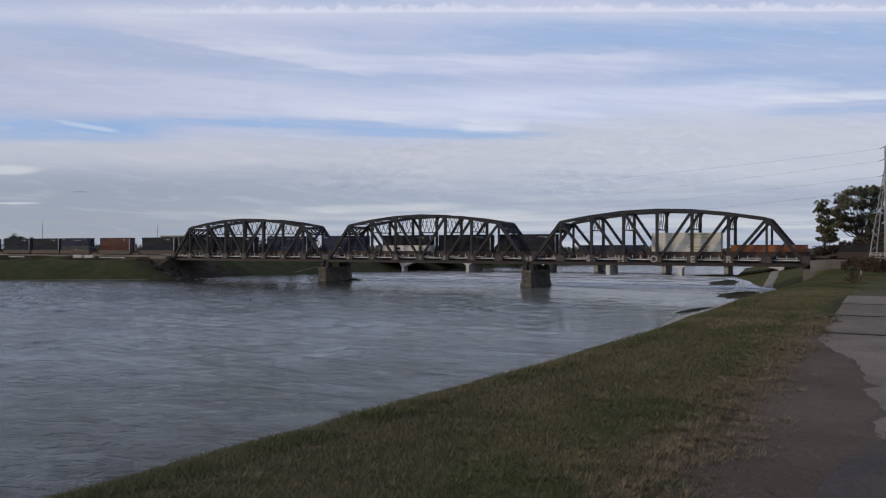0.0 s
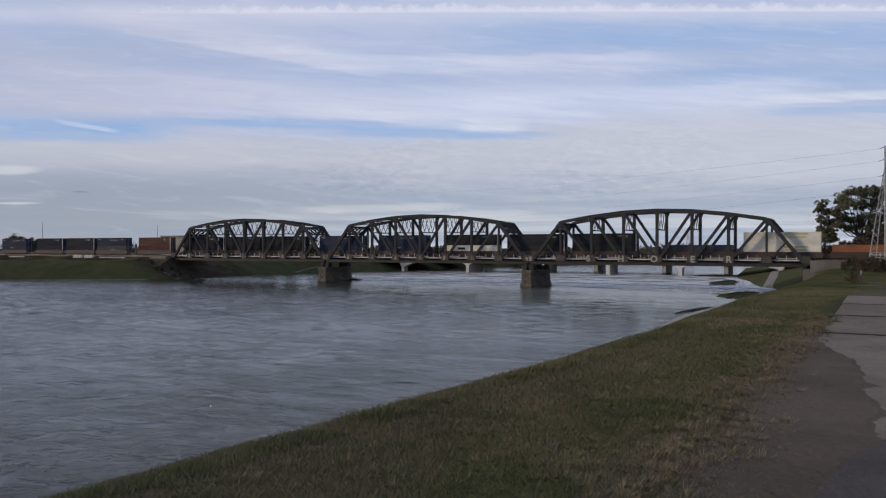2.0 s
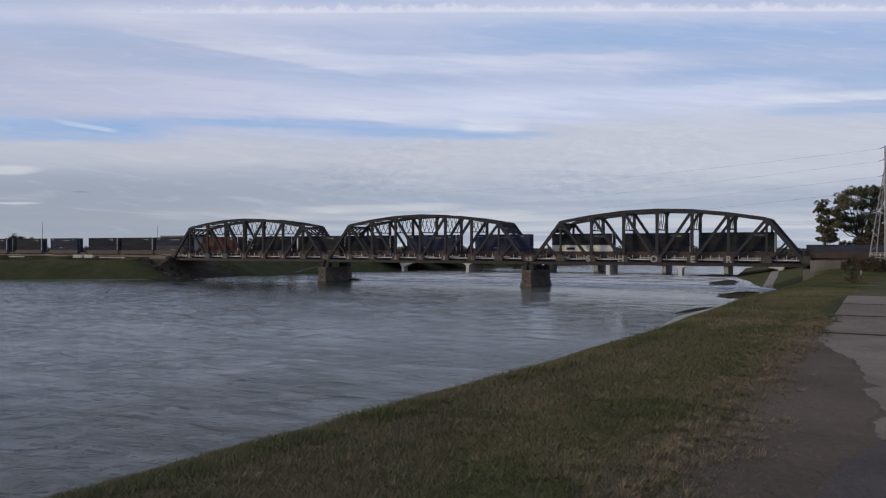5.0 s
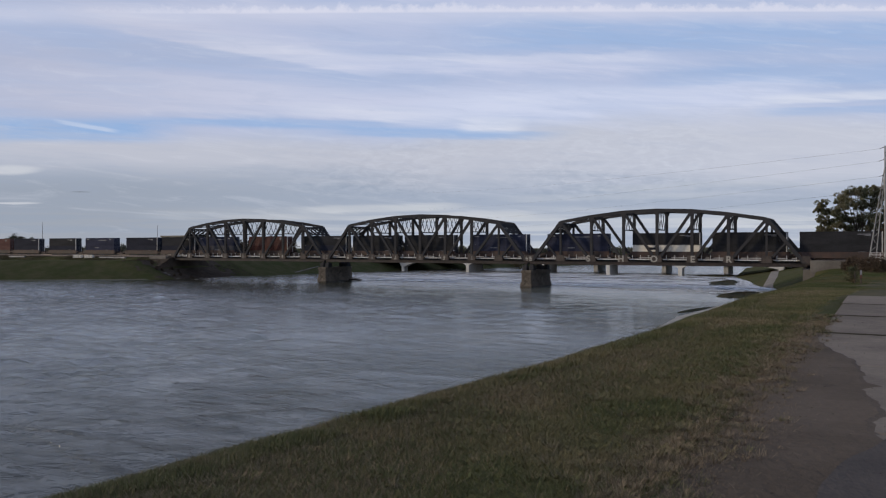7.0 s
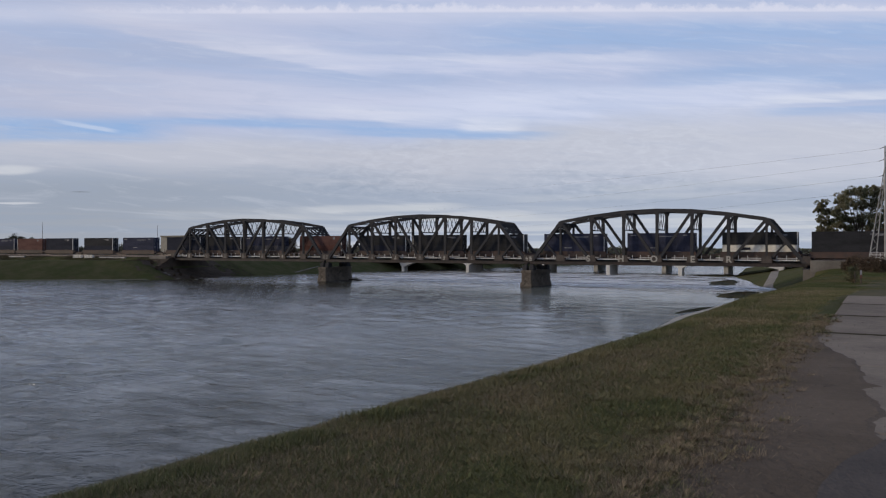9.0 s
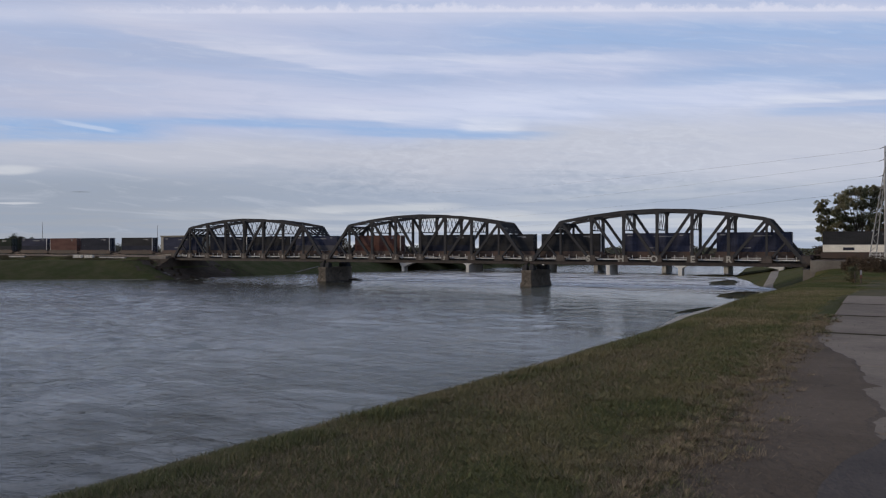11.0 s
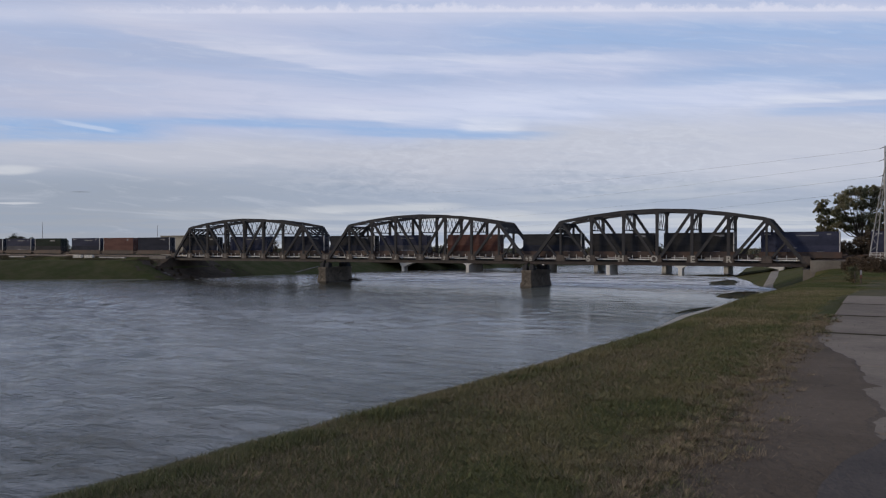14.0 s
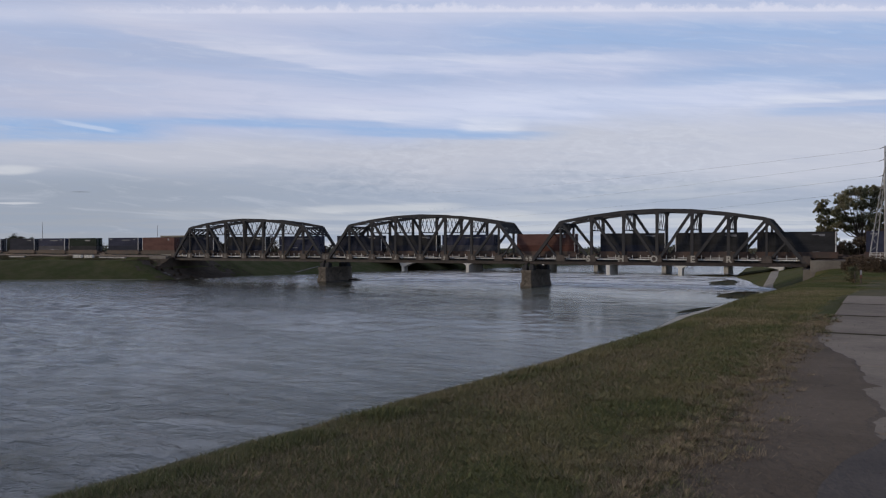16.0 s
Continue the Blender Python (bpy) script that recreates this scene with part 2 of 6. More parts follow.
CONCRETE_PALE = material("pale_bridge_concrete", (0.55, 0.53, 0.48), (0.42, 0.40, 0.365), 0.15, 0.85, 0, 0.3, 8)
WALL_CONCRETE = material("stained_wall_concrete", (0.155, 0.138, 0.118), (0.11, 0.096, 0.082), 0.25, 0.92, 0, 0.4, 9, third=(0.09, 0.078, 0.066), spots=-0.02)
BALLAST = material("ballast_stone", (0.15, 0.12, 0.10), (0.08, 0.065, 0.055), 1.5, 0.95, 0, 1.0, 6)
TIMBER = material("creosoted_timber", (0.05, 0.038, 0.03), (0.09, 0.07, 0.055), 2.0, 0.9, 0, 0.4)
RAILSTEEL = material("rail_steel", (0.22, 0.17, 0.14), (0.32, 0.28, 0.25), 2.0, 0.45, 0.6, 0.1)
BARK = material("bark", (0.09, 0.07, 0.055), (0.05, 0.04, 0.032), 2.0, 0.95, 0, 0.8, 6, stretch=(1, 1, 0.3))
LEAF = material("tree_leaves", (0.135, 0.142, 0.080), (0.175, 0.150, 0.090), 0.35, 0.6, 0, 0, 4, random_v=0.35, island=True)


def let_light_through(mat, share_):
    """Thin leaves pass part of the light on."""
    nt = mat.node_tree
    b = nt.nodes["Principled BSDF"]
    tr, mx = nt.nodes.new("ShaderNodeBsdfTranslucent"), nt.nodes.new("ShaderNodeMixShader")
    nt.links.new(b.inputs["Base Color"].links[0].from_socket, tr.inputs["Color"])
    mx.inputs[0].default_value = share_
    nt.links.new(b.outputs[0], mx.inputs[1])
    nt.links.new(tr.outputs[0], mx.inputs[2])
    nt.links.new(mx.outputs[0], nt.nodes["Material Output"].inputs["Surface"])


let_light_through(LEAF, 0.4)
LEAF_FAR = material("far_leaves", (0.055, 0.065, 0.045), (0.08, 0.07, 0.05), 0.2, 0.8, 0, 0, 4, random_v=0.3, island=True)
SHRUB = material("shrub_leaves", (0.045, 0.05, 0.02), (0.085, 0.06, 0.03), 0.8, 0.7, 0, 0, 4, random_v=0.4, island=True)
SIDING = material("tan_siding", (0.25, 0.23, 0.195), (0.20, 0.185, 0.155), 0.5, 0.8, 0, 0.1)
ROCK = material("river_rock", (0.12, 0.11, 0.095), (0.06, 0.055, 0.05), 1.2, 0.85, 0, 0.8)


def ground_material():
    mat = material("grass_and_soil", (0.040, 0.046, 0.018), (0.060, 0.055, 0.028), 0.22, 0.95, 0, 1.0, 26, coords="Position", spec=0.02,
                   third=(0.062, 0.048, 0.030), spots=-0.02)
    return mat


GROUND = ground_material()
BLADE = material("grass_blades", (0.080, 0.085, 0.035), (0.150, 0.122, 0.066), 0.55, 0.75, 0, 0, 6, random_v=0.38, island=True, coords="Position", spec=0.12, lo=0.45, hi=0.70, third=(0.050, 0.063, 0.023), spots=-0.01)
BLADE_DRY = material("dry_grass_blades", (0.174, 0.133, 0.087), (0.122, 0.096, 0.063), 0.8, 0.8, 0, 0, 6, random_v=0.38, island=True, coords="Position", spec=0.12, lo=0.45, hi=0.66)
DIRT = material("tarmac_and_silt", (0.068, 0.053, 0.040), (0.094, 0.074, 0.057), 0.5, 0.95, 0, 0.5, 24, coords="Position", spec=0.06, third=(0.050, 0.041, 0.034), spots=-0.04)
JOINT = material("joint_soil", (0.030, 0.027, 0.018), (0.045, 0.038, 0.025), 2.0, 0.95, 0, 0.5, 8, coords="Position", spec=0.02)
PATCH = material("tarmac_patch", (0.052, 0.045, 0.041), (0.066, 0.056, 0.050), 0.9, 0.9, 0, 0.5, 20, coords="Position", spec=0.1)
SLAB = material("path_concrete", (0.158, 0.132, 0.108), (0.115, 0.096, 0.079), 0.6, 0.92, 0, 0.4, 18, coords="Position", spec=0.06, random_v=0.06, third=(0.075, 0.065, 0.057), spots=-0.03)


def water_material():
    mat = bpy.data.materials.new("river_water")
    mat.use_nodes = True
    nt = mat.node_tree
    N, L = nt.nodes.new, nt.links.new
    b = nt.nodes["Principled BSDF"]
    tc = N("ShaderNodeTexCoord")

    def nz(scale, stretch, detail, rough=0.6, dist=0.4):
        mp = N("ShaderNodeMapping")
        mp.inputs["Scale"].default_value = stretch
        mp.inputs["Rotation"].default_value = (0, 0, radians(12))
        L(tc.outputs["Object"], mp.inputs[0])
        n = N("ShaderNodeTexNoise")
        L(mp.outputs[0], n.inputs["Vector"])
        n.inputs["Scale"].default_value, n.inputs["Detail"].default_value = scale, detail
        n.inputs["Roughness"].default_value, n.inputs["Distortion"].default_value = rough, dist
        return n.outputs["Fac"]

    big = nz(0.03, (0.6, 1.4, 1), 4)
    swell = nz(0.22, (0.55, 1.35, 1), 3, 0.5, 0.3)
    mid = nz(0.55, (0.7, 1.2, 1), 5, 0.58, 0.5)
    small = nz(3.0, (0.8, 1.2, 1), 3)
    mx = N("ShaderNodeMix")
    mx.data_type = "RGBA"
    L(big, mx.inputs["Factor"])
    mx.inputs["A"].default_value, mx.inputs["B"].default_value = (0.017, 0.017, 0.013, 1), (0.032, 0.032, 0.026, 1)
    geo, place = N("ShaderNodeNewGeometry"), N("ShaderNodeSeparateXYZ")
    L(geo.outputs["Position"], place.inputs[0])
    sky_sheen = N("ShaderNodeMath")
    sky_sheen.operation = "MULTIPLY"
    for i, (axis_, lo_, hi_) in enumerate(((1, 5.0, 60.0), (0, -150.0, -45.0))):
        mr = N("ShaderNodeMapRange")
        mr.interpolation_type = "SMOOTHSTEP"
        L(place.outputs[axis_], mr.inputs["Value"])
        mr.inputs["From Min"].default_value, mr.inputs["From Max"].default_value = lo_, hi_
        L(mr.outputs["Result"], sky_sheen.inputs[i])
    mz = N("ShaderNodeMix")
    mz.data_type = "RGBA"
    L(sky_sheen.outputs[0], mz.inputs["Factor"])
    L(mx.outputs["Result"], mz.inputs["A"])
    mz.inputs["B"].default_value = (0.096, 0.105, 0.098, 1)   # paler base colour painted towards the right bank, standing in for sky sheen
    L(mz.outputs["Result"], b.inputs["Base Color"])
    rr = N("ShaderNodeMapRange")
    rr.inputs["From Min"].default_value, rr.inputs["From Max"].default_value = 0.38, 0.62
    rr.inputs["To Min"].default_value, rr.inputs["To Max"].default_value = 0.10, 0.18
    L(big, rr.inputs["Value"])
    L(rr.outputs[0], b.inputs["Roughness"])
    b.inputs["IOR"].default_value = 1.33
    b.inputs["Specular IOR Level"].default_value = 0.40
    sep = N("ShaderNodeSeparateXYZ")
    L(tc.outputs["Object"], sep.inputs[0])
    # slack water along the levee and above the piers
    def slack(axis_, a_, b_):
        mr = N("ShaderNodeMapRange")
        mr.interpolation_type = "SMOOTHSTEP"
        L(place.outputs[axis_], mr.inputs["Value"])
        mr.inputs["From Min"].default_value, mr.inputs["From Max"].default_value = a_, b_
        return mr.outputs["Result"]

    def mul(a_, b_, add=None):
        n = N("ShaderNodeMath")
        n.operation = "MULTIPLY" if add is None else "MULTIPLY_ADD"
        L(a_, n.inputs[0])
        if isinstance(b_, float):
            n.inputs[1].default_value = b_
        else:
            L(b_, n.inputs[1])
        if add is not None:
            n.inputs[2].default_value = add
        return n.outputs[0]

    pool = mul(mul(slack(0, -95.0, -42.0), slack(1, 55.0, 95.0)), -0.84, 1.0)
    pond = mul(slack(1, 120.0, 160.0), -0.52, 1.0)
    patch = N("ShaderNodeMapRange")
    L(nz(0.045, (0.8, 1.3, 1), 4, 0.55, 0.8), patch.inputs["Value"])
    for key, val in (("From Min", 0.36), ("From Max", 0.64), ("To Min", 0.45), ("To Max", 1.2)):
        patch.inputs[key].default_value = val
    calm = mul(mul(pool, pond), patch.outputs[0])
    # slicks between ruffled patches
    ruffle = N("ShaderNodeMapRange")
    L(nz(0.15, (0.5, 1.5, 1), 5, 0.6, 1.2), ruffle.inputs["Value"])
    for key, val in (("From Min", 0.38), ("From Max", 0.62), ("To Min", 0.5), ("To Max", 1.3)):
        ruffle.inputs[key].default_value = val
    choppy = mul(calm, ruffle.outputs[0])
    b1, b2, b3 = N("ShaderNodeBump"), N("ShaderNodeBump"), N("ShaderNodeBump")
    for bp, h, dist, st in ((b1, swell, 0.9, 1.0), (b2, mid, 0.64, 1.0), (b3, small, 0.08, 1.0)):
        bp.inputs["Distance"].default_value, bp.inputs["Strength"].default_value = dist, st
        L(h, bp.inputs["Height"])
        L(calm if bp is b1 else choppy, bp.inputs["Strength"])
    L(b1.outputs[0], b2.inputs["Normal"])
    L(b2.outputs[0], b3.inputs["Normal"])
    L(b3.outputs[0], b.inputs["Normal"])
    return mat


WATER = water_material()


# ---- mesh helpers ----
def part(name, bm, material_, parent=None, label="", kind=""):
    me = bpy.data.meshes.new(name)
    bm.to_mesh(me)
    bm.free()
    me.materials.append(material_)
    ob = new(name, me)
    ob.parent = parent
    if label or kind:
        tagged(ob, label, kind=kind)
    return ob


def share(name, me, parent=None, m=None):
    ob = new(name, me)
    ob.parent = parent
    if m is not None:
        ob.matrix_basis = m
    return ob


def empty(name, m, label, category, group="", kind=""):
    ob = new(name)
    ob.empty_display_size = 0.3
    ob.matrix_basis = m
    return tagged(ob, label, category, group, kind)


def box(bm, x0, x1, y0, y1, z0, z1, bevel=0.0):
    vs = [bm.verts.new((x, y, z)) for z in (z0, z1) for y in (y0, y1) for x in (x0, x1)]
    fs = [bm.faces.new([vs[i] for i in q]) for q in ((0, 2, 3, 1), (4, 5, 7, 6), (0, 1, 5, 4), (1, 3, 7, 5), (3, 2, 6, 7), (2, 0, 4, 6))]
    if bevel:
        es = list({e for f in fs for e in f.edges})
        bmesh.ops.bevel(bm, geom=es, offset=bevel, segments=1, affect="EDGES")


def bar(bm, a, b, w, d, side=(0, 1, 0)):
    """A straight member from a to b; w across in the plane square to side, d along side."""
    a, b, s = Vector(a), Vector(b), Vector(side).normalized()
    t = (b - a).normalized()
    s = (s - t * s.dot(t)).normalized()
    n = t.cross(s)
    vs = []
    for p in (a, b):
        for i, j in ((-1, -1), (1, -1), (1, 1), (-1, 1)):
            vs.append(bm.verts.new(p + n * (w / 2 * i) + s * (d / 2 * j)))
    for q in ((3, 2, 1, 0), (4, 5, 6, 7), (0, 1, 5, 4), (1, 2, 6, 5), (2, 3, 7, 6), (3, 0, 4, 7)):
        bm.faces.new([vs[i] for i in q])


def channel(bm, a, b, w, d, side=(0, 1, 0), t=0.05):
    """An open built-up member: two side plates and batten plates between them."""
    s = Vector(side).normalized()
    for j in (-1, 1):
        bar(bm, Vector(a) + s * (d / 2 * j), Vector(b) + s * (d / 2 * j), w, t, side)
    a, b = Vector(a), Vector(b)
    n = max(2, int((b - a).length / 0.9))
    for i in range(n):
        p, q = a.lerp(b, (i + 0.2) / n), a.lerp(b, (i + 0.6) / n)
        bar(bm, p, q, w * 0.9, d, side)


def tube(bm, pts, r, n=8):
    rings = []
    for i, p in enumerate(pts):
        p = Vector(p)
        d = (Vector(pts[min(i + 1, len(pts) - 1)]) - Vector(pts[max(i - 1, 0)])).normalized()
        q = d.to_track_quat("Z", "Y")
        rr = r[i] if isinstance(r, (list, tuple)) else r
        rings.append([bm.verts.new(p + q @ Vector((math.cos(k * 6.2832 / n) * rr, math.sin(k * 6.2832 / n) * rr, 0))) for k in range(n)])
    for A, B in zip(rings, rings[1:]):
        for k in range(n):
            bm.faces.new((A[k], A[(k + 1) % n], B[(k + 1) % n], B[k]))
    bm.faces.new(rings[0][::-1])
    bm.faces.new(rings[-1])


def quads_mesh(name, verts, n, material_, size=4):
    """A mesh of n loose polygons of the same number of corners, from an array."""
    me = bpy.data.meshes.new(name)
    me.vertices.add(n * size)
    me.vertices.foreach_set("co", np.asarray(verts, dtype=np.float32).ravel())
    me.loops.add(n * size)
    me.loops.foreach_set("vertex_index", np.arange(n * size, dtype=np.int32))
    me.polygons.add(n)
    me.polygons.foreach_set("loop_start", np.arange(0, n * size, size, dtype=np.int32))
    me.update(calc_edges=True)
    me.validate()
    me.materials.append(material_)
    return me


def smooth(t):
    t = np.clip(t, 0, 1)
    return t * t * (3 - 2 * t)


# ---- ground, river, path ----
def crest_z(y):
    return np.interp(y, [-60, 24, 34, 50, 75, 107, 170, 400, 700], [8.8, 8.8, 8.6, 7.9, 6.95, 6.2, 5.6, 5.6, 5.6])


def crest_x(y):
    return np.interp(y, [-60, 3, 12, 23, 50, 107, 170, 260, 400, 700], [-7, -4.75, -4.0, -3.5, -5.2, -7.8, -9, -13, -16, -30])


def right_shore(y):
    return np.interp(y, [0, 60, 120, 152, 175, 190, 209, 222, 294, 420, 700], [-23, -24, -26.5, -25, -23, -22.5, -24, -29, -47, -62, -70])


def bank_slope(y):
    return crest_z(y) / (crest_x(y) - right_shore(y) - 0.77)


def left_shore(y):
    return np.interp(y, [-300, 60, 146, 177, 213, 292, 400, 600], [-700, -345, -243, -204, -203, -189, -165, -120])


def ground_height(x, y):
    x, y = np.asarray(x, float), np.asarray(y, float)
    bed = -3.0
    cz, cx = crest_z(y), crest_x(y)
    d = cx - x
    # rounded shoulder, then an even slope to the water
    right = cz - np.where(d > 0, bank_slope(y) * (np.sqrt(d * d + 0.6) - 0.77), 0.0) - 0.03 * np.clip(d + 2.0, 0, 2)
    right = np.where(x > 4, np.maximum(cz - 0.12 * (x - 4), 4.5), right)
    sh = left_shore(y)
    slope = (left_shore(y + 4) - left_shore(y - 4)) / 8.0
    dl = (sh - x) / np.sqrt(1 + slope * slope)
    left = np.minimum(0.36 * dl, 6.0 + 0.0 * dl)
    left = np.where(dl > 40, np.maximum(6.0 - 0.05 * (dl - 40), 4.0), left)
    # railway embankment on both sides of the bridge
    wide = 6.2 + 10.0 * smooth((x + 4.5) / 2.5)
    emb = RAIL - 0.75 - np.clip(np.abs(y - (D + W / 2)) - wide, 0, None) * 0.55
    emb = np.where((x < -213.0) | (x > -13.5), emb, -9.0)
    emb = np.where((x > -13.5) & (x < -5.0) & (y < D - 2.6), -9.0, emb)
    far = np.where(y > 640, np.minimum(3.0, (y - 640) * 0.2), -9.0)
    z = np.maximum.reduce([np.full_like(x, bed), right, left, emb, far])
    near = np.clip(1 - np.hypot(x, y) / 80, 0, 1)
    z = z + np.where(z > 0.3, 0.022 * near * np.sin(x * 1.7 + 1.3 * np.sin(y * 0.9)) * np.cos(y * 1.1), 0) * (x < -1.4)
    return z


def axis(marks):
    out = []
    for a, b, step in marks:
        out += list(np.arange(a, b, step))
    return np.array(out + [marks[-1][1]])


def build_ground():
    xs = axis([(-3200, -800, 200), (-800, -360, 20), (-360, -180, 2.5), (-180, -60, 10), (-60, -24, 1.5), (-24, -9, 0.75), (-9, 1, 0.25), (1, 20, 2), (20, 120, 10), (120, 800, 60), (800, 3200, 200)])
    ys = axis([(-600, -60, 60), (-60, 0, 5), (0, 30, 0.3), (30, 120, 1.5), (120, 240, 1.25), (240, 400, 5), (400, 800, 20), (800, 4800, 200)])
    X, Y = np.meshgrid(xs, ys)
    Z = ground_height(X, Y)
    # the bed of the path lies a little below its slabs
    Z = np.where((X > -1.1) & (X < 3.2) & (Y < 33) & (Y > -40), Z - 0.06, Z)
    n, m = Z.shape
    me = bpy.data.meshes.new("ground")
    idx = np.arange(n * m).reshape(n, m)
    faces = np.stack([idx[:-1, :-1], idx[:-1, 1:], idx[1:, 1:], idx[1:, :-1]], -1).reshape(-1, 4)
    me.from_pydata(np.stack([X, Y, Z], -1).reshape(-1, 3).tolist(), [], faces.tolist())
    me.polygons.foreach_set("use_smooth", np.ones(len(me.polygons), bool))
    me.materials.append(GROUND)
    tagged(new("ground", me), "mown grass levees and flat land along the river", "ground", kind="structure")


build_ground()
def wave_field(n, m_, step, seed, length, across, height):
    """A random sea of waves about length metres long, with crests across times longer."""
    rnd = np.random.default_rng(seed)
    ky = np.fft.fftfreq(n, step)[:, None]
    kx = np.fft.fftfreq(m_, step)[None, :]
    k = np.sqrt(ky ** 2 + (kx * across) ** 2)
    amp = np.exp(-((np.log(np.maximum(k, 1e-6) * length)) / 0.55) ** 2)
    f_ = np.fft.ifft2(np.fft.fft2(rnd.normal(size=(n, m_))) * amp).real
    return f_ / f_.std() * height


def build_river():
    xs = axis([(-900, -420, 20), (-420, -10, 0.8), (-10, 120, 10)])
    ys = axis([(-300, -30, 15), (-30, 330, 0.8), (330, 900, 15)])
    X, Y = np.meshgrid(xs, ys)
    ix, iy = np.where((xs >= -420) & (xs < -10))[0], np.where((ys >= -30) & (ys < 330))[0]
    Z = np.zeros_like(X)
    w_ = wave_field(len(iy), len(ix), 0.8, 5, 7.0, 1.5, 0.075) + wave_field(len(iy), len(ix), 0.8, 6, 3.2, 1.3, 0.042)
    w_ = w_ * (1.0 + 0.3 * wave_field(len(iy), len(ix), 0.8, 7, 34.0, 1.3, 0.7).clip(-1.8, 2.4))
    # calmer along the bank
    w_ = w_ * (0.4 + 0.55 * smooth((-30 - xs[ix]) / 45))[None, :] * (1 - 0.5 * smooth((ys[iy] - 105) / 45))[:, None]
    fade = np.minimum.reduce([smooth((X + 420) / 15), smooth((-10 - X) / 4), smooth((Y + 30) / 10), smooth((330 - Y) / 15)])
    Z[np.ix_(iy, ix)] = w_
    Z = Z * fade
    n, m_ = Z.shape
    idx = np.arange(n * m_).reshape(n, m_)
    faces = np.stack([idx[:-1, :-1], idx[:-1, 1:], idx[1:, 1:], idx[1:, :-1]], -1).reshape(-1, 4)
    me = bpy.data.meshes.new("water")
    me.from_pydata(np.stack([X, Y, Z], -1).reshape(-1, 3).tolist(), [], faces.tolist())
    me.polygons.foreach_set("use_smooth", np.ones(len(me.polygons), bool))
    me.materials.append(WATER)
    return tagged(new("water", me), "grey-blue choppy river water flowing under the bridge", "river", kind="structure")


river = build_river()


def build_path():
    path = empty("path", pose(0, 0, 0), "old concrete levee path partly covered by dark silt and tarmac", "path", kind="structure")
    seg = 4.6
    for k in range(-3, 6):
        y0, y1 = 3.6 + k * seg, 3.6 + (k + 1) * seg - 0.05
        bm = bmesh.new()
        box(bm, -1.15 + 0.03 * math.sin(k * 2.3), 3.0, y0, y1, 8.6, 8.80 + 0.003 * math.sin(k * 1.9), 0.015)
        part("slab", bm, SLAB, path)
    rnd = random.Random(31)
    for k in range(3, 6):
        yj = 3.6 + k * seg - 0.03
        bm = bmesh.new()
        rows = []
        for i in range(36):
            x = -1.2 + i * 0.12
            w0, w1 = rnd.uniform(0.07, 0.17), rnd.uniform(0.07, 0.17)
            rows.append([bm.verts.new((x, yj - w0, 8.8)), bm.verts.new((x, yj, 8.812)), bm.verts.new((x, yj + w1, 8.8))])
        for A, B in zip(rows, rows[1:]):
            for q in (0, 1):
                bm.faces.new((A[q], B[q], B[q + 1], A[q + 1]))
        part("joint_fill", bm, JOINT, path, "dark soil and moss in the joint")
    bm = bmesh.new()
    ring = [bm.verts.new((0.38 + 0.76 * math.cos(a_) * (1 + 0.05 * math.sin(5 * a_) + 0.02 * math.sin(13 * a_)), 5.6 + 2.7 * math.sin(a_) * (1 + 0.06 * math.sin(4 * a_ + 1)), 8.8165)) for a_ in np.linspace(0, 6.2832, 81)[:-1]]
    bm.faces.new(ring)
    part("tarmac_patch", bm, PATCH, path, "darker bluish tarmac patch")
    # tarmac and silt laid over the slabs, with a ragged edge
    ys = np.arange(-20, 17.3, 0.12)
    right = np.interp(ys, [-20, 6, 7.2, 7.76, 8.34, 8.66, 9.06, 9.41, 10.11, 10.65, 10.95, 11.2, 12.01, 13.44, 14.38, 16.0, 17.34], [1.8, 0.9, 0.25, 0.0, -0.09, -0.09, 0.01, 0.0, -0.13, -0.25, 0.0, -0.22, -0.25, -0.43, -0.75, -1.11, -1.08])
    right = right + 0.02 * np.sin(ys * 9.1) + 0.012 * np.sin(ys * 23.0)
    left = -1.44 + 0.07 * np.sin(ys * 1.1) + 0.05 * np.sin(ys * 4.3) + 0.02 * np.sin(ys * 13.0)
    bm = bmesh.new()
    rows = []
    for y, a, b in zip(ys, left, right):
        b = max(b, a + 0.05)
        rows.append([bm.verts.new((a + (b - a) * t, y, 8.809 + (0.003 * math.sin(y * 2 + t * 9) if 0 < t < 1 else -0.007))) for t in (0, 0.08, 0.3, 0.5, 0.7, 0.94, 1)])
    for A, B in zip(rows, rows[1:]):
        for k in range(6):
            bm.faces.new((A[k], A[k + 1], B[k + 1], B[k]))
    part("tarmac", bm, DIRT, path, "dark worn tarmac and silt with a ragged edge")


build_path()


# ---- railway bridge ----
TOP = [None, 17.2, 18.52, 19.42, 19.72, 19.42, 18.52, 17.2, None]
LOW = 6.45


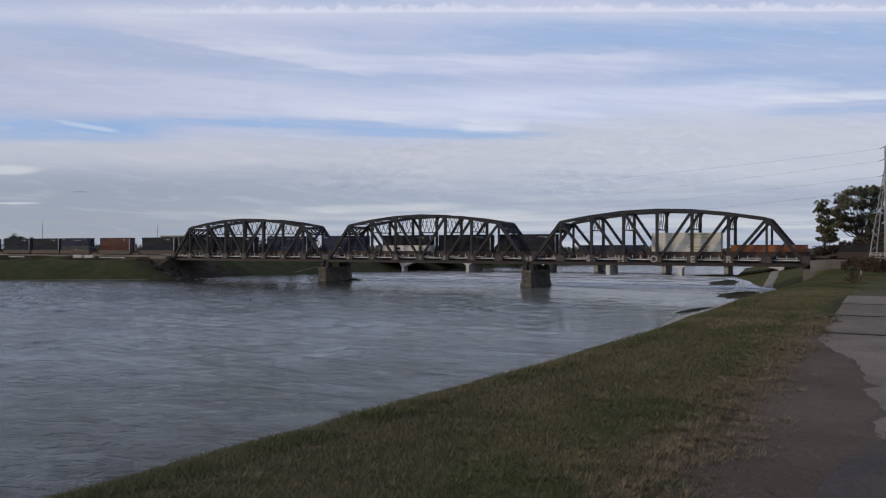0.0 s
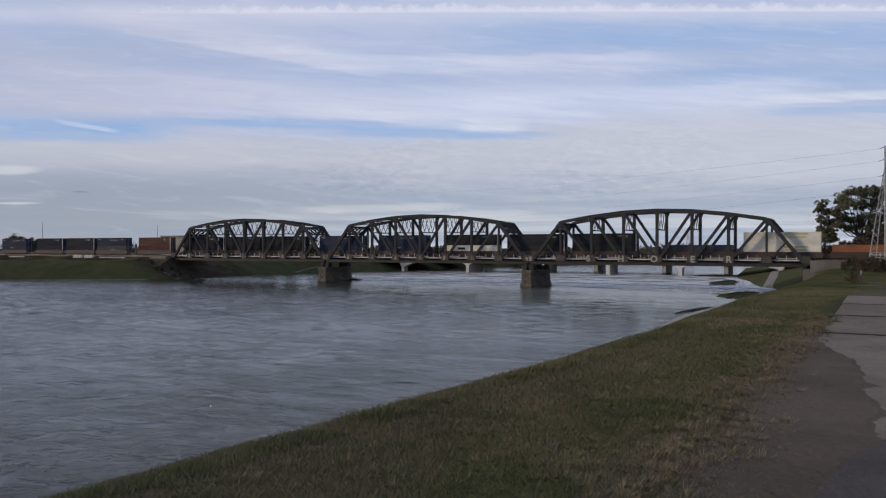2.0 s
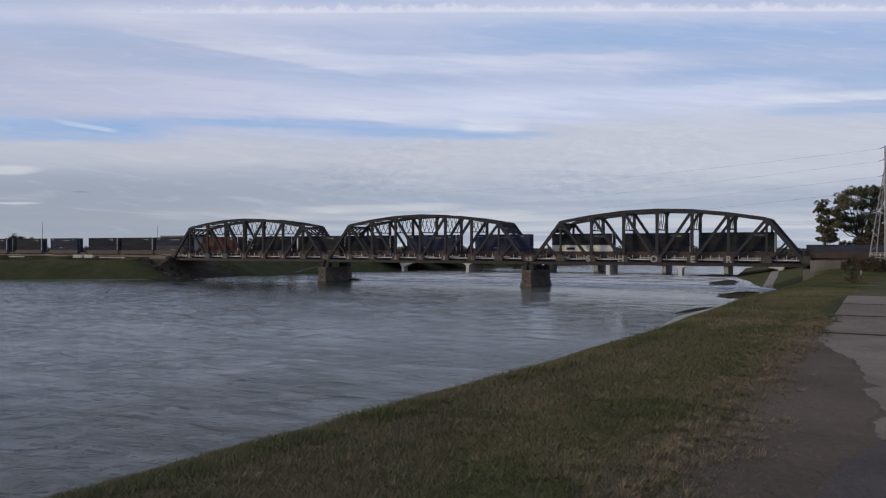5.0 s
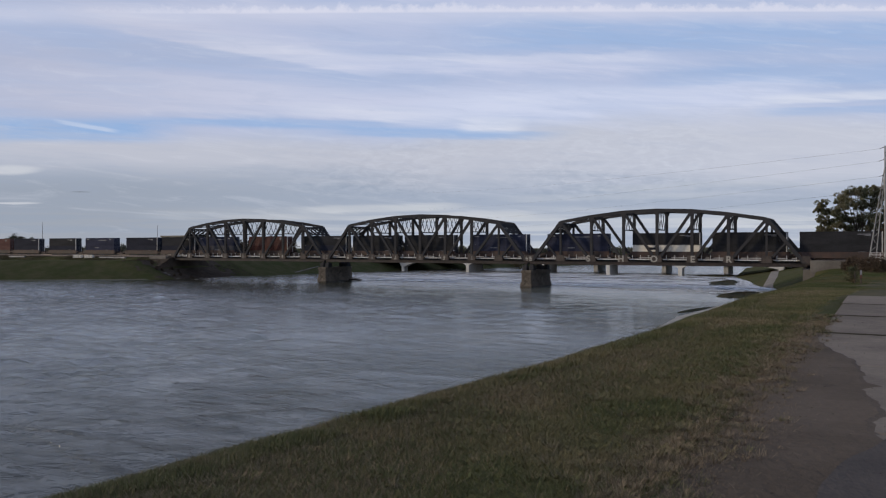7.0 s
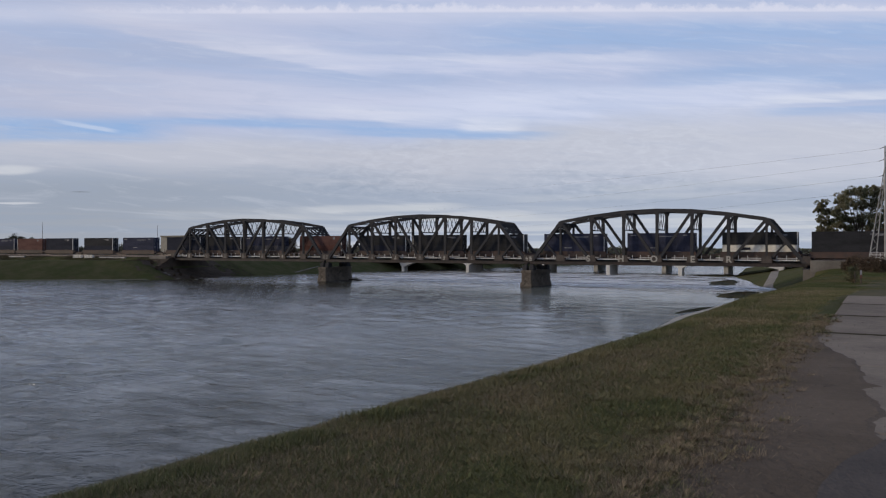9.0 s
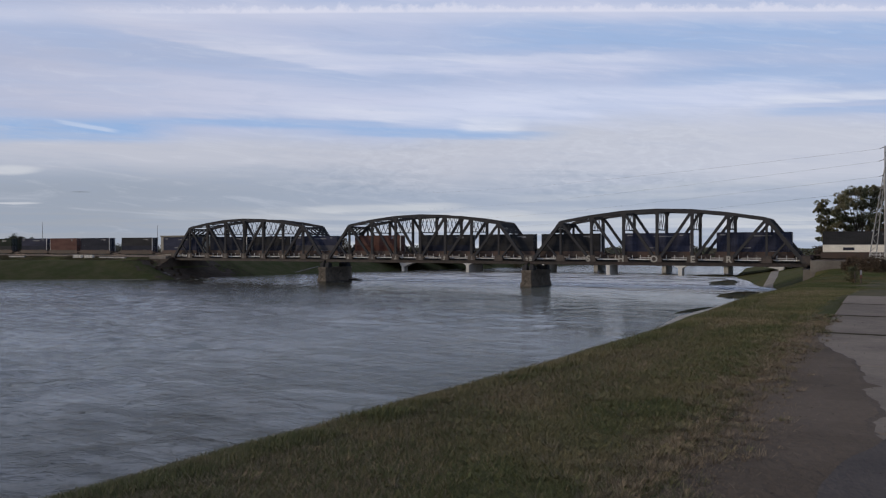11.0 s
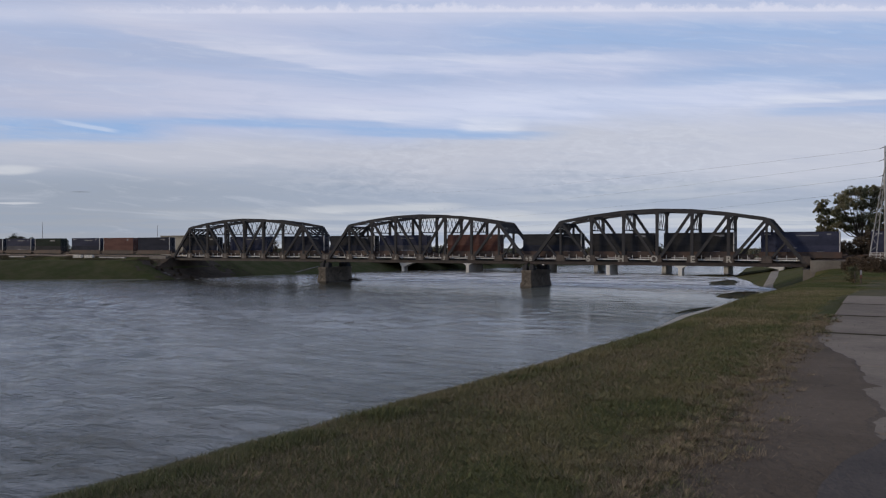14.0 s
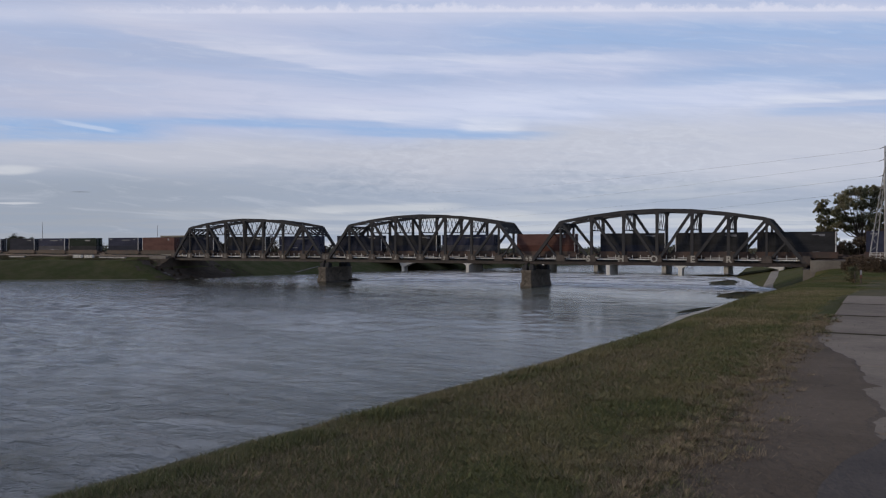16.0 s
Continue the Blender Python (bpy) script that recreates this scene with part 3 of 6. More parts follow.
def build_span(x_right):
    """One through truss span; its own origin is at its left end, on the near truss, at the water's height."""
    span = empty("truss_bridge_span", pose(x_right - SPAN, D, 0), "dark riveted steel through truss span with curved top chord", "railway bridge", "spans of the railway bridge")
    zt = [LOW] + [z - 0.3 for z in TOP[1:8]] + [LOW]
    for y in (0.0, W):
        for i in range(8):
            a, b = (i * P, y, zt[i]), ((i + 1) * P, y, zt[i + 1])
            bm = bmesh.new()
            if i in (0, 7):
                bar(bm, a, b, 0.80, 0.66)
                part("end_post", bm, STEEL, span)
            else:
                bar(bm, a, b, 0.72, 0.66)
                lift = Vector((0, 0, 0.38))
                ca, cb = Vector(a).lerp(Vector(b), 0.07 if i == 1 else 0), Vector(b).lerp(Vector(a), 0.07 if i == 6 else 0)
                bar(bm, ca + lift, cb + lift, 0.05, 0.82)
                part("top_chord", bm, STEEL, span)
            bm = bmesh.new()
            channel(bm, (i * P, y, LOW), ((i + 1) * P, y, LOW), 0.5, 0.5)
            part("bottom_chord", bm, STEEL, span)
        for i in range(1, 8):
            bm = bmesh.new()
            channel(bm, (i * P, y, LOW), (i * P, y, zt[i]), 0.46 if i in (1, 7) else 0.68, 0.5)
            part("vertical_post", bm, STEEL, span)
        for i, j in ((1, 2), (2, 3), (3, 4), (5, 4), (6, 5), (7, 6)):
            bm = bmesh.new()
            channel(bm, (i * P, y, zt[i]), (j * P, y, LOW + 0.5), 0.64, 0.48)
            part("diagonal", bm, STEEL, span)
        for i, s in ((0, 1), (8, -1)):
            bm = bmesh.new()
            mid = Vector((i * P + s * P * 0.5, y, (zt[1] + LOW) / 2))
            bar(bm, mid, (i * P + s * P, y, LOW + 0.4), 0.42, 0.44)
            part("sub_strut", bm, STEEL, span)
        # gusset plates at the panel points
        for i in range(0, 9):
            out = -0.30 if y == 0 else 0.30
            bm = bmesh.new()
            wdt = 0.95 if i in (0, 8) else 1.28
            box(bm, i * P - wdt, i * P + wdt, y + out - 0.03, y + out + 0.03, LOW + 0.1, LOW + 2.1, 0.0)
            for v in bm.verts:
                if v.co.z > LOW + 1:
                    v.co.x = i * P + (v.co.x - i * P) * 0.78
            part("gusset_plate", bm, GUSSET if y == 0 else STEEL, span)
            if 0 < i < 8:
                bm = bmesh.new()
                box(bm, i * P - 0.9, i * P + 0.9, y + out - 0.03, y + out + 0.03, zt[i] - 1.1, zt[i] + 0.2)
                for v in bm.verts:
                    if v.co.z < zt[i] - 0.5:
                        v.co.x = i * P + (v.co.x - i * P) * 0.5
                    elif i in (1, 7):
                        v.co.x = max(v.co.x, P - 0.2) if i == 1 else min(v.co.x, 7 * P + 0.2)
                part("gusset_plate", bm, STEEL, span)
    # sway frames with crossed lattice between the trusses
    for i in range(2, 7):
        bm = bmesh.new()
        z0, z1 = 14.75, zt[i] - 0.1
        for z in (z0, z1):
            bar(bm, (i * P, 0.2, z), (i * P, W - 0.2, z), 0.26, 0.22, (1, 0, 0))
        n = 4
        for k in range(n):
            ya, yb = 0.2 + (W - 0.4) * k / n, 0.2 + (W - 0.4) * (k + 1) / n
            bar(bm, (i * P, ya, z0), (i * P, yb, z1), 0.17, 0.1, (1, 0, 0))
            bar(bm, (i * P + 0.12, ya, z1), (i * P + 0.12, yb, z0), 0.17, 0.1, (1, 0, 0))
        part("sway_frame", bm, STEEL, span)
    # portals at both ends
    for i, s in ((1, 1), (7, -1)):
        bm = bmesh.new()
        top, low = zt[i] - 0.35, zt[i] - 2.4
        for z in (top, low):
            x = i * P - s * (zt[i] - z) * P / (zt[1] - LOW)
            bar(bm, (x, 0, z), (x, W, z), 0.55, 0.45, (1, 0, 0))
        xb = i * P - s * (zt[i] - low) * P / (zt[1] - LOW)
        for k in range(5):
            ya, yb = W * k / 5, W * (k + 1) / 5
            bar(bm, (i * P, ya, top), (xb, yb, low), 0.46, 0.16, (1, 0, 0))
            bar(bm, (xb, ya, low), (i * P, yb, top), 0.46, 0.16, (1, 0, 0))
        xk = i * P - s * (zt[i] - low + 1.4) * P / (zt[1] - LOW)
        bar(bm, (xk, 0.2, low - 1.4), (xb, 1.8, low), 0.25, 0.2, (1, 0, 0))
        bar(bm, (xk, W - 0.2, low - 1.4), (xb, W - 1.8, low), 0.25, 0.2, (1, 0, 0))
        part("portal_frame", bm, STEEL, span)
    # top lateral bracing
    for i in range(1, 7):
        bm = bmesh.new()
        bar(bm, (i * P, 0, zt[i]), ((i + 1) * P, W, zt[i + 1]), 0.22, 0.25, (0, 0, 1))
        bar(bm, (i * P, W, zt[i]), ((i + 1) * P, 0, zt[i + 1]), 0.22, 0.25, (0, 0, 1))
        part("top_bracing", bm, STEEL, span)
    # floor: cross girders, stringers, edge girder, ties, rails
    for i in range(9):
        bm = bmesh.new()
        x = min(max(i * P, 0.25), SPAN - 0.25)
        box(bm, x - 0.2, x + 0.2, 0.28, W - 0.28, LOW - 0.45, LOW + 0.35)
        part("floor_beam", bm, STEEL, span)
    for y in (-0.36, W + 0.36):
        bm = bmesh.new()
        box(bm, -0.2, SPAN + 0.2, y - 0.04, y + 0.04, LOW - 0.28, LOW + 0.42)
        box(bm, -0.2, SPAN + 0.2, y - 0.2, y + 0.2, LOW - 0.34, LOW - 0.28)
        box(bm, -0.2, SPAN + 0.2, y - 0.15, y + 0.15, LOW + 0.42, LOW + 0.47)
        part("edge_girder", bm, STEEL_EDGE, span, "grimy rust-brown edge girder")
    for y in (1.7, 3.2, 6.3, 7.8):
        bm = bmesh.new()
        box(bm, 0, SPAN, y - 0.14, y + 0.14, LOW - 0.2, RAIL - 0.45)
        part("stringer", bm, STEEL, span)
    for k, yc in enumerate((TRACK_Y - D - 1.65, TRACK_Y - D + 2.45)):
        bm = bmesh.new()
        box(bm, 0, 0.24, -1.45, 1.45, 0, 0.26)
        first = part("sleeper", bm, TIMBER, span)
        first.matrix_basis = pose(0.2, yc, RAIL - 0.44)
        for i in range(1, int(SPAN / 0.55)):
            share("sleeper", first.data, span, pose(0.2 + i * 0.55, yc, RAIL - 0.44))
        for r in (-0.75, 0.75):
            bm = bmesh.new()
            box(bm, -0.5, SPAN + 0.5, yc + r - 0.035, yc + r + 0.035, RAIL - 0.18, RAIL)
            part("rail", bm, RAILSTEEL, span)
    # narrow pale walkway with a handrail on the near side
    for i in range(8):
        bm = bmesh.new()
        box(bm, i * P + 1.3, (i + 1) * P - 1.3, 0.35, 0.95, LOW + 0.98, LOW + 1.18)
        part("walkway_edge", bm, GALV, span, "pale galvanised walkway edge")
        bm = bmesh.new()
        tube(bm, [(i * P + 0.4, 0.42, LOW + 2.15), ((i + 1) * P - 0.4, 0.42, LOW + 2.15)], 0.022, 6)
        part("handrail", bm, GUSSET, span)
        for k in (0.18, 0.5, 0.82):
            bm = bmesh.new()
            x = i * P + 1.0 + (P - 2) * k
            box(bm, x - 0.045, x + 0.045, 0.38, 0.46, LOW + 1.18, LOW + 2.15)
            part("rail_post", bm, GALV, span)
    # shoes on the piers
    for x in (0.3, SPAN - 0.3):
        for y in (0, W):
            bm = bmesh.new()
            sx = -1 if x > 1 else 1
            box(bm, x - 0.5 + 0.1 * sx, x + 0.5 + 0.1 * sx, y - 0.6, y + 0.6, 5.6, 5.8)
            box(bm, x - 0.3, x + 0.3, y - 0.4, y + 0.4, 5.8, LOW - 0.2)
            part("bearing", bm, STEEL, span)
    return span


span_c = build_span(X_END)
span_b = copy_thing(span_c, pose(X_END - PITCH - SPAN, D, 0))
span_a = copy_thing(span_c, pose(X_END - 2 * PITCH - SPAN, D, 0))


def build_pier(xc):
    """Stepped stone pier with a blunt nose, in courses of blocks."""
    pier = empty("bridge_pier", pose(xc, 0, 0), "weathered cut-stone pier with blunt nose standing in the river", "bridge pier", "river piers")
    y0, y1 = D - 1.2, D + W + 1.4

    def outline(half, grow):
        return [(-half, y0 - grow), (-half * 0.82, y0 - grow - half * 0.45), (half * 0.82, y0 - grow - half * 0.45), (half, y0 - grow), (half, y1 + grow), (0, y1 + grow + half), (-half, y1 + grow)]
    courses = 7
    z_top, z_bot = 3.85, -2.2
    bm = bmesh.new()
    h = (z_top - z_bot) / courses
    for c in range(courses):
        z = z_bot + c * h
        half = (1.98 if c < 4 else 1.72) - 0.03 * c
        ring = outline(half - 0.06, 0.2 - 0.03 * c)
        lo = [bm.verts.new((x, y, z)) for x, y in ring]
        hi = [bm.verts.new((x, y, z + h)) for x, y in ring]
        for k in range(len(ring)):
            bm.faces.new((lo[k], lo[(k + 1) % len(ring)], hi[(k + 1) % len(ring)], hi[k]))
        bm.faces.new(hi)
    part("core", bm, STONE_CORE, pier)
    rnd = random.Random(int(-xc))
    for c in range(courses):
        z = z_bot + c * h
        if z + h < -0.2:
            continue
        half = (1.98 if c < 4 else 1.72) - 0.03 * c
        ring = outline(half, 0.2 - 0.03 * c)
        # walk round the outline and lay a block on each stretch
        dense = []
        for k in range(len(ring)):
            a, b = Vector((*ring[k], 0)), Vector((*ring[(k + 1) % len(ring)], 0))
            steps = max(1, round((b - a).length / 1.15))
            for s_ in range(steps):
                dense.append(a.lerp(b, s_ / steps))
        for k in range(len(dense)):
            a, b = dense[k], dense[(k + 1) % len(dense)]
            t = (b - a).normalized()
            n = Vector((t.y, -t.x, 0))
            g = 0.025
            out = rnd.uniform(0.0, 0.03)
            bm = bmesh.new()
            q = [a + t * g, b - t * g]
            vs = [bm.verts.new(Vector((p.x, p.y, zz)) + n * o) for zz in (z + g, z + h - g) for p in q for o in (-0.1, out)]
            for f in ((1, 3, 7, 5), (4, 5, 7, 6), (0, 2, 3, 1), (0, 1, 5, 4), (2, 6, 7, 3)):
                bm.faces.new([vs[i] for i in f])
            part("stone", bm, STONE_WET if z < 0.3 else STONE, pier)
    bm = bmesh.new()
    ring = outline(1.75, 0.12)
    lo = [bm.verts.new((x, y, z_top + 0.004)) for x, y in ring]
    hi = [bm.verts.new((x * 0.97, y, z_top + 0.646)) for x, y in ring]
    for k in range(len(ring)):
        bm.faces.new((lo[k], lo[(k + 1) % len(ring)], hi[(k + 1) % len(ring)], hi[k]))
    bm.faces.new(hi)
    bm.faces.new(lo[::-1])
    part("coping", bm, STONE, pier)
    # a pedestal under each shoe, with daylight between them
    for xa, xb in ((-1.6, -0.32), (0.32, 1.6)):
        for ya in (D - 0.9, D + W - 0.9):
            bm = bmesh.new()
            box(bm, xa, xb, ya, ya + 1.8, z_top + 0.65, 5.6, 0.05)
            part("pedestal", bm, STEEL, pier, "dark bearing pedestal")
    return pier


for k in (1, 2):
    build_pier(X_END - k * PITCH + 0.56)


def build_abutments():
    ab = empty("abutment", pose(0, 0, 0), "grey concrete bridge abutment with wing wall", "abutment", "abutments")
    bm = bmesh.new()
    box(bm, X_END - 0.6, X_END + 3, D - 1.5, D + W + 1.5, 0.5, 5.6)
    part("seat", bm, WALL_CONCRETE, ab)
    bm = bmesh.new()
    box(bm, X_END + 1.0, X_END + 1.8, D - 1.5, D + W + 1.5, 5.6, RAIL - 0.3)
    part("backwall", bm, WALL_CONCRETE, ab)
    bm = bmesh.new()
    box(bm, X_END + 1.0, X_END + 9.0, D - 3.2, D - 2.4, 1.5, RAIL - 0.15, 0.04)
    part("wing_wall", bm, WALL_CONCRETE, ab)
    ab2 = empty("abutment", pose(0, 0, 0), "dark stained stone abutment on the grassy bank", "abutment", "abutments")
    x = X_END - 2 * PITCH - SPAN
    bm = bmesh.new()
    box(bm, x - 3, x + 0.6, D - 1.5, D + W + 1.5, 0.0, 5.6)
    part("seat", bm, STONE_CORE, ab2)
    bm = bmesh.new()
    box(bm, x - 1.6, x - 0.8, D - 1.5, D + W + 1.5, 5.6, RAIL - 0.3)
    part("backwall", bm, STONE_CORE, ab2)
    bm = bmesh.new()
    box(bm, x - 9, x - 0.8, D - 2.6, D - 1.8, 3.0, RAIL - 0.4, 0.04)
    part("wing_wall", bm, WALL_CONCRETE, ab2)


build_abutments()


def approach_track(x0, x1):
    tr = empty("railway_track", pose(0, 0, 0), "ballasted double railway track", "railway track", kind="structure")
    bm = bmesh.new()
    box(bm, x0, x1, D + 0.2, D + W - 0.2, RAIL - 0.9, RAIL - 0.22)
    for v in bm.verts:
        if v.co.z < RAIL - 0.5:
            v.co.y += -1.2 if v.co.y < D + 4 else 1.2
    part("ballast", bm, BALLAST, tr)
    for yc in (TRACK_Y - 1.65, TRACK_Y + 2.45):
        bm = bmesh.new()
        for i in range(int((x1 - x0) / 0.6)):
            x = x0 + i * 0.6
            box(bm, x, x + 0.22, yc - 1.3, yc + 1.3, RAIL - 0.3, RAIL - 0.17)
        part("sleepers", bm, TIMBER, tr, kind="stuff")
        for r in (-0.75, 0.75):
            bm = bmesh.new()
            box(bm, x0, x1, yc + r - 0.035, yc + r + 0.035, RAIL - 0.17, RAIL)
            part("rail", bm, RAILSTEEL, tr)


approach_track(-620, X_END - 2 * PITCH - SPAN - 0.6)
approach_track(X_END + 1.8, 260)


# ---- painted letters on the gusset plates of the third span ----
def build_letters():
    for i, ch in ((2, "S"), (3, "H"), (4, "O"), (5, "E"), (6, "R")):
        cu = bpy.data.curves.new("letter", "FONT")
        cu.body, cu.size, cu.extrude, cu.offset = ch, 2.15, 0.01, 0.075
        cu.align_x = "CENTER"
        ob = new("letter", cu)
        ob.parent = span_c
        ob.matrix_basis = Matrix.Translation((i * P + {2: -0.75, 3: -0.6, 4: -0.7, 5: 0.2, 6: 0.1}[i], -0.37, LOW + 0.5)) @ pose(0, 0, 0, 90, 0, 0)
        cu.materials.append(PAINT_PALE)
        tagged(ob, "pale spray-painted letter")
    # unreadable paint on other plates: plain bars of its size
    rnd = random.Random(17)
    for span, plates in ((span_c, (0,)), (span_b, (0, 1, 2, 3, 4, 5, 6, 8)), (span_a, (1, 2, 3, 4, 5, 6, 8))):
        for i in plates:
            w, mat = rnd.uniform(0.32, 0.5), PAINT_GREY if rnd.random() < 0.6 else PAINT_PALE
            off = rnd.uniform(-0.35, 0.25) if 0 < i < 8 else 0.0
            for z, f in ((0.72, rnd.uniform(0.6, 1.0)), (1.12, rnd.uniform(0.7, 1.1)), (1.5, rnd.uniform(0.4, 0.9))):
                bm = bmesh.new()
                x = i * P + off + rnd.uniform(-0.1, 0.1)
                box(bm, x - w * f, x + w * f, -0.362, -0.332, LOW + z - 0.13, LOW + z + 0.13)
                part("paint_mark", bm, mat, span, "pale spray-painted mark")


PAINT_GREY = material("faded_spray_paint", (0.20, 0.185, 0.165), (0.11, 0.10, 0.09), 3.0, 0.8, 0, 0.1)
build_letters()

# ---- train ----
CL, CW, CH = 16.15, 2.6, 2.9


def paint(name, c, dirt=0.75):
    return material(name, c, tuple(k * dirt for k in c), 0.35, 0.85, 0.0, 0.15, 10, stretch=(0.6, 1, 1.6), random_v=0.08, spec=0.04)


PAINTS = {
    "black": paint("black_container_paint", (0.031, 0.031, 0.033)),
    "navy": paint("navy_container_paint", (0.027, 0.029, 0.040)),
    "blue": paint("blue_container_paint", (0.038, 0.041, 0.064)),
    "red": paint("red_container_paint", (0.112, 0.060, 0.051)),
    "orange": paint("orange_container_paint", (0.26, 0.105, 0.054)),
    "white": paint("white_container_paint", (0.66, 0.615, 0.525), 0.85),
    "green": paint("dark_green_container_paint", (0.02, 0.027, 0.022)),
    "grey": paint("grey_container_paint", (0.075, 0.072, 0.078)),
    "slate": paint("slate_container_paint", (0.05, 0.054, 0.068)),
    "maroon": paint("dark_brown_container_paint", (0.085, 0.04, 0.032)),
}
MARK = material("white_marking", (0.17, 0.17, 0.185), (0.10, 0.10, 0.11), 1.0, 0.6, 0, 0)
MARK_GOLD = material("gold_marking", (0.45, 0.42, 0.22), (0.36, 0.33, 0.18), 1.0, 0.6, 0, 0)
POST_PALE = material("pale_corner_steel", (0.55, 0.53, 0.5), (0.4, 0.38, 0.36), 1.0, 0.6, 0, 0.1)
CAR_BROWN = material("rusty_well_car_paint", (0.078, 0.047, 0.036), (0.052, 0.038, 0.032), 0.5, 0.75, 0, 0.3, 8, third=(0.06, 0.05, 0.045), random_v=0.15)
WHEEL = material("wheel_steel", (0.06, 0.045, 0.038), (0.12, 0.09, 0.075), 2.0, 0.7, 0.2, 0.2)


def mesh_of(name, bm):
    me = bpy.data.meshes.new(name)
    bm.to_mesh(me)
    bm.free()
    return me


def container_meshes():
    """Corrugated sides, ends, roof, rails and corner posts of a 53 foot box."""
    out = {}
    bm = bmesh.new()
    n = 44
    row = []
    for k in range(n * 4 + 1):
        x = -CL / 2 + 0.2 + (CL - 0.4) * k / (n * 4)
        row.append((x, -CW / 2 + 0.02 + (0.0 if k % 4 in (0, 3) else 0.014)))
    lo = [bm.verts.new((x, y, 0.14)) for x, y in row]
    hi = [bm.verts.new((x, y, CH - 0.1)) for x, y in row]
    for k in range(len(row) - 1):
        bm.faces.new((lo[k], lo[k + 1], hi[k + 1], hi[k]))
    out["side_panel"] = mesh_of("side_panel", bm)
    bm = bmesh.new()
    box(bm, CL / 2 - 0.12, CL / 2 - 0.02, -CW / 2 + 0.04, CW / 2 - 0.04, 0.1, CH - 0.06)
    out["end_wall"] = mesh_of("end_wall", bm)
    bm = bmesh.new()
    box(bm, -CL / 2 + 0.05, CL / 2 - 0.05, -CW / 2 + 0.05, CW / 2 - 0.05, CH - 0.09, CH - 0.03)
    out["roof"] = mesh_of("roof", bm)
    bm = bmesh.new()
    box(bm, -CL / 2 + 0.05, CL / 2 - 0.05, -CW / 2 + 0.05, CW / 2 - 0.05, 0.03, 0.1)
    out["base"] = mesh_of("base", bm)
    bm = bmesh.new()
    box(bm, -CL / 2 + 0.1, CL / 2 - 0.1, -0.05, 0.05, 0.0, 0.16)
    out["side_rail"] = mesh_of("side_rail", bm)
    bm = bmesh.new()
    box(bm, -0.09, 0.09, -0.09, 0.09, 0.0, CH)
    out["corner_post"] = mesh_of("corner_post", bm)
    bm = bmesh.new()
    tube(bm, [(CL / 2 + 0.005, 0, 0.15), (CL / 2 + 0.005, 0, CH - 0.15)], 0.025, 6)
    out["lock_bar"] = mesh_of("lock_bar", bm)
    return out


BOX = container_meshes()
BOX["lock_bar"].materials.append(POLE_GREY)
_by_colour = {}


def container(colour, label, pale_posts, marks, mark_mat=None):
    ob = empty("container", pose(0, 0, 0), label, "shipping container", "containers on the train")
    if colour not in _by_colour:
        own = {}
        for key, me in BOX.items():
            own[key] = me.copy() if key != "lock_bar" else me
            if key != "lock_bar":
                own[key].materials.append(PAINTS[colour])
        own["pale_post"] = BOX["corner_post"].copy()
        own["pale_post"].materials.clear()
        own["pale_post"].materials.append(POST_PALE)
        _by_colour[colour] = own
    own = _by_colour[colour]
    for turn in (0, 180):
        share("side_panel", own["side_panel"], ob, pose(0, 0, 0, 0, 0, turn))
        share("end_wall", own["end_wall"], ob, pose(0, 0, 0, 0, 0, turn))
    share("roof", own["roof"], ob)
    share("base", own["base"], ob)
    for y in (-CW / 2 + 0.05, CW / 2 - 0.05):
        for z in (0.0, CH - 0.16):
            share("side_rail", own["side_rail"], ob, pose(0, y, z))
    for y in (-0.9, -0.35, 0.35, 0.9):
        share("lock_bar", own["lock_bar"], ob, pose(0, y, 0))
    for sx in (-1, 1):
        for sy in (-1, 1):
            share("corner_post", own["pale_post"] if (pale_posts and sx == pale_posts) else own["corner_post"], ob, pose(sx * (CL / 2 - 0.1), sy * (CW / 2 - 0.1), 0))
    for x, z, w, h in marks:
        bm = bmesh.new()
        box(bm, x - w / 2, x + w / 2, -CW / 2 - 0.012, -CW / 2 + 0.015, z - h / 2, z + h / 2)
        part("marking", bm, mark_mat or MARK, ob, "plain marking on the side")
    return ob


def truck_mesh():
    bm = bmesh.new()
    for y in (-0.95, 0.95):
        box(bm, -1.25, 1.25, y - 0.09, y + 0.09, 0.36, 0.58)
        box(bm, -0.45, 0.45, y - 0.11, y + 0.11, 0.3, 0.78)
        for x in (-0.89, 0.89):
            box(bm, x - 0.2, x + 0.2, y - 0.12, y + 0.12, 0.28, 0.62)
    box(bm, -0.3, 0.3, -1.0, 1.0, 0.42, 0.72)
    me = bpy.data.meshes.new("truck_frame")
    bm.to_mesh(me)
    bm.free()
    me.materials.append(WHEEL)
    bm = bmesh.new()
    for y in (-0.78, 0.70):
        tube(bm, [(0, y, 0), (0, y + 0.10, 0)], 0.42, 20)
        tube(bm, [(0, y + (0.0 if y > 0 else 0.07), 0), (0, y + (0.04 if y > 0 else 0.11), 0)], 0.45, 20)
    tube(bm, [(0, -0.95, 0), (0, 0.95, 0)], 0.08, 8)
    ax = bpy.data.meshes.new("wheelset")
    bm.to_mesh(ax)
    bm.free()
    ax.materials.append(WHEEL)
    return me, ax


TRUCK, AXLE = truck_mesh()


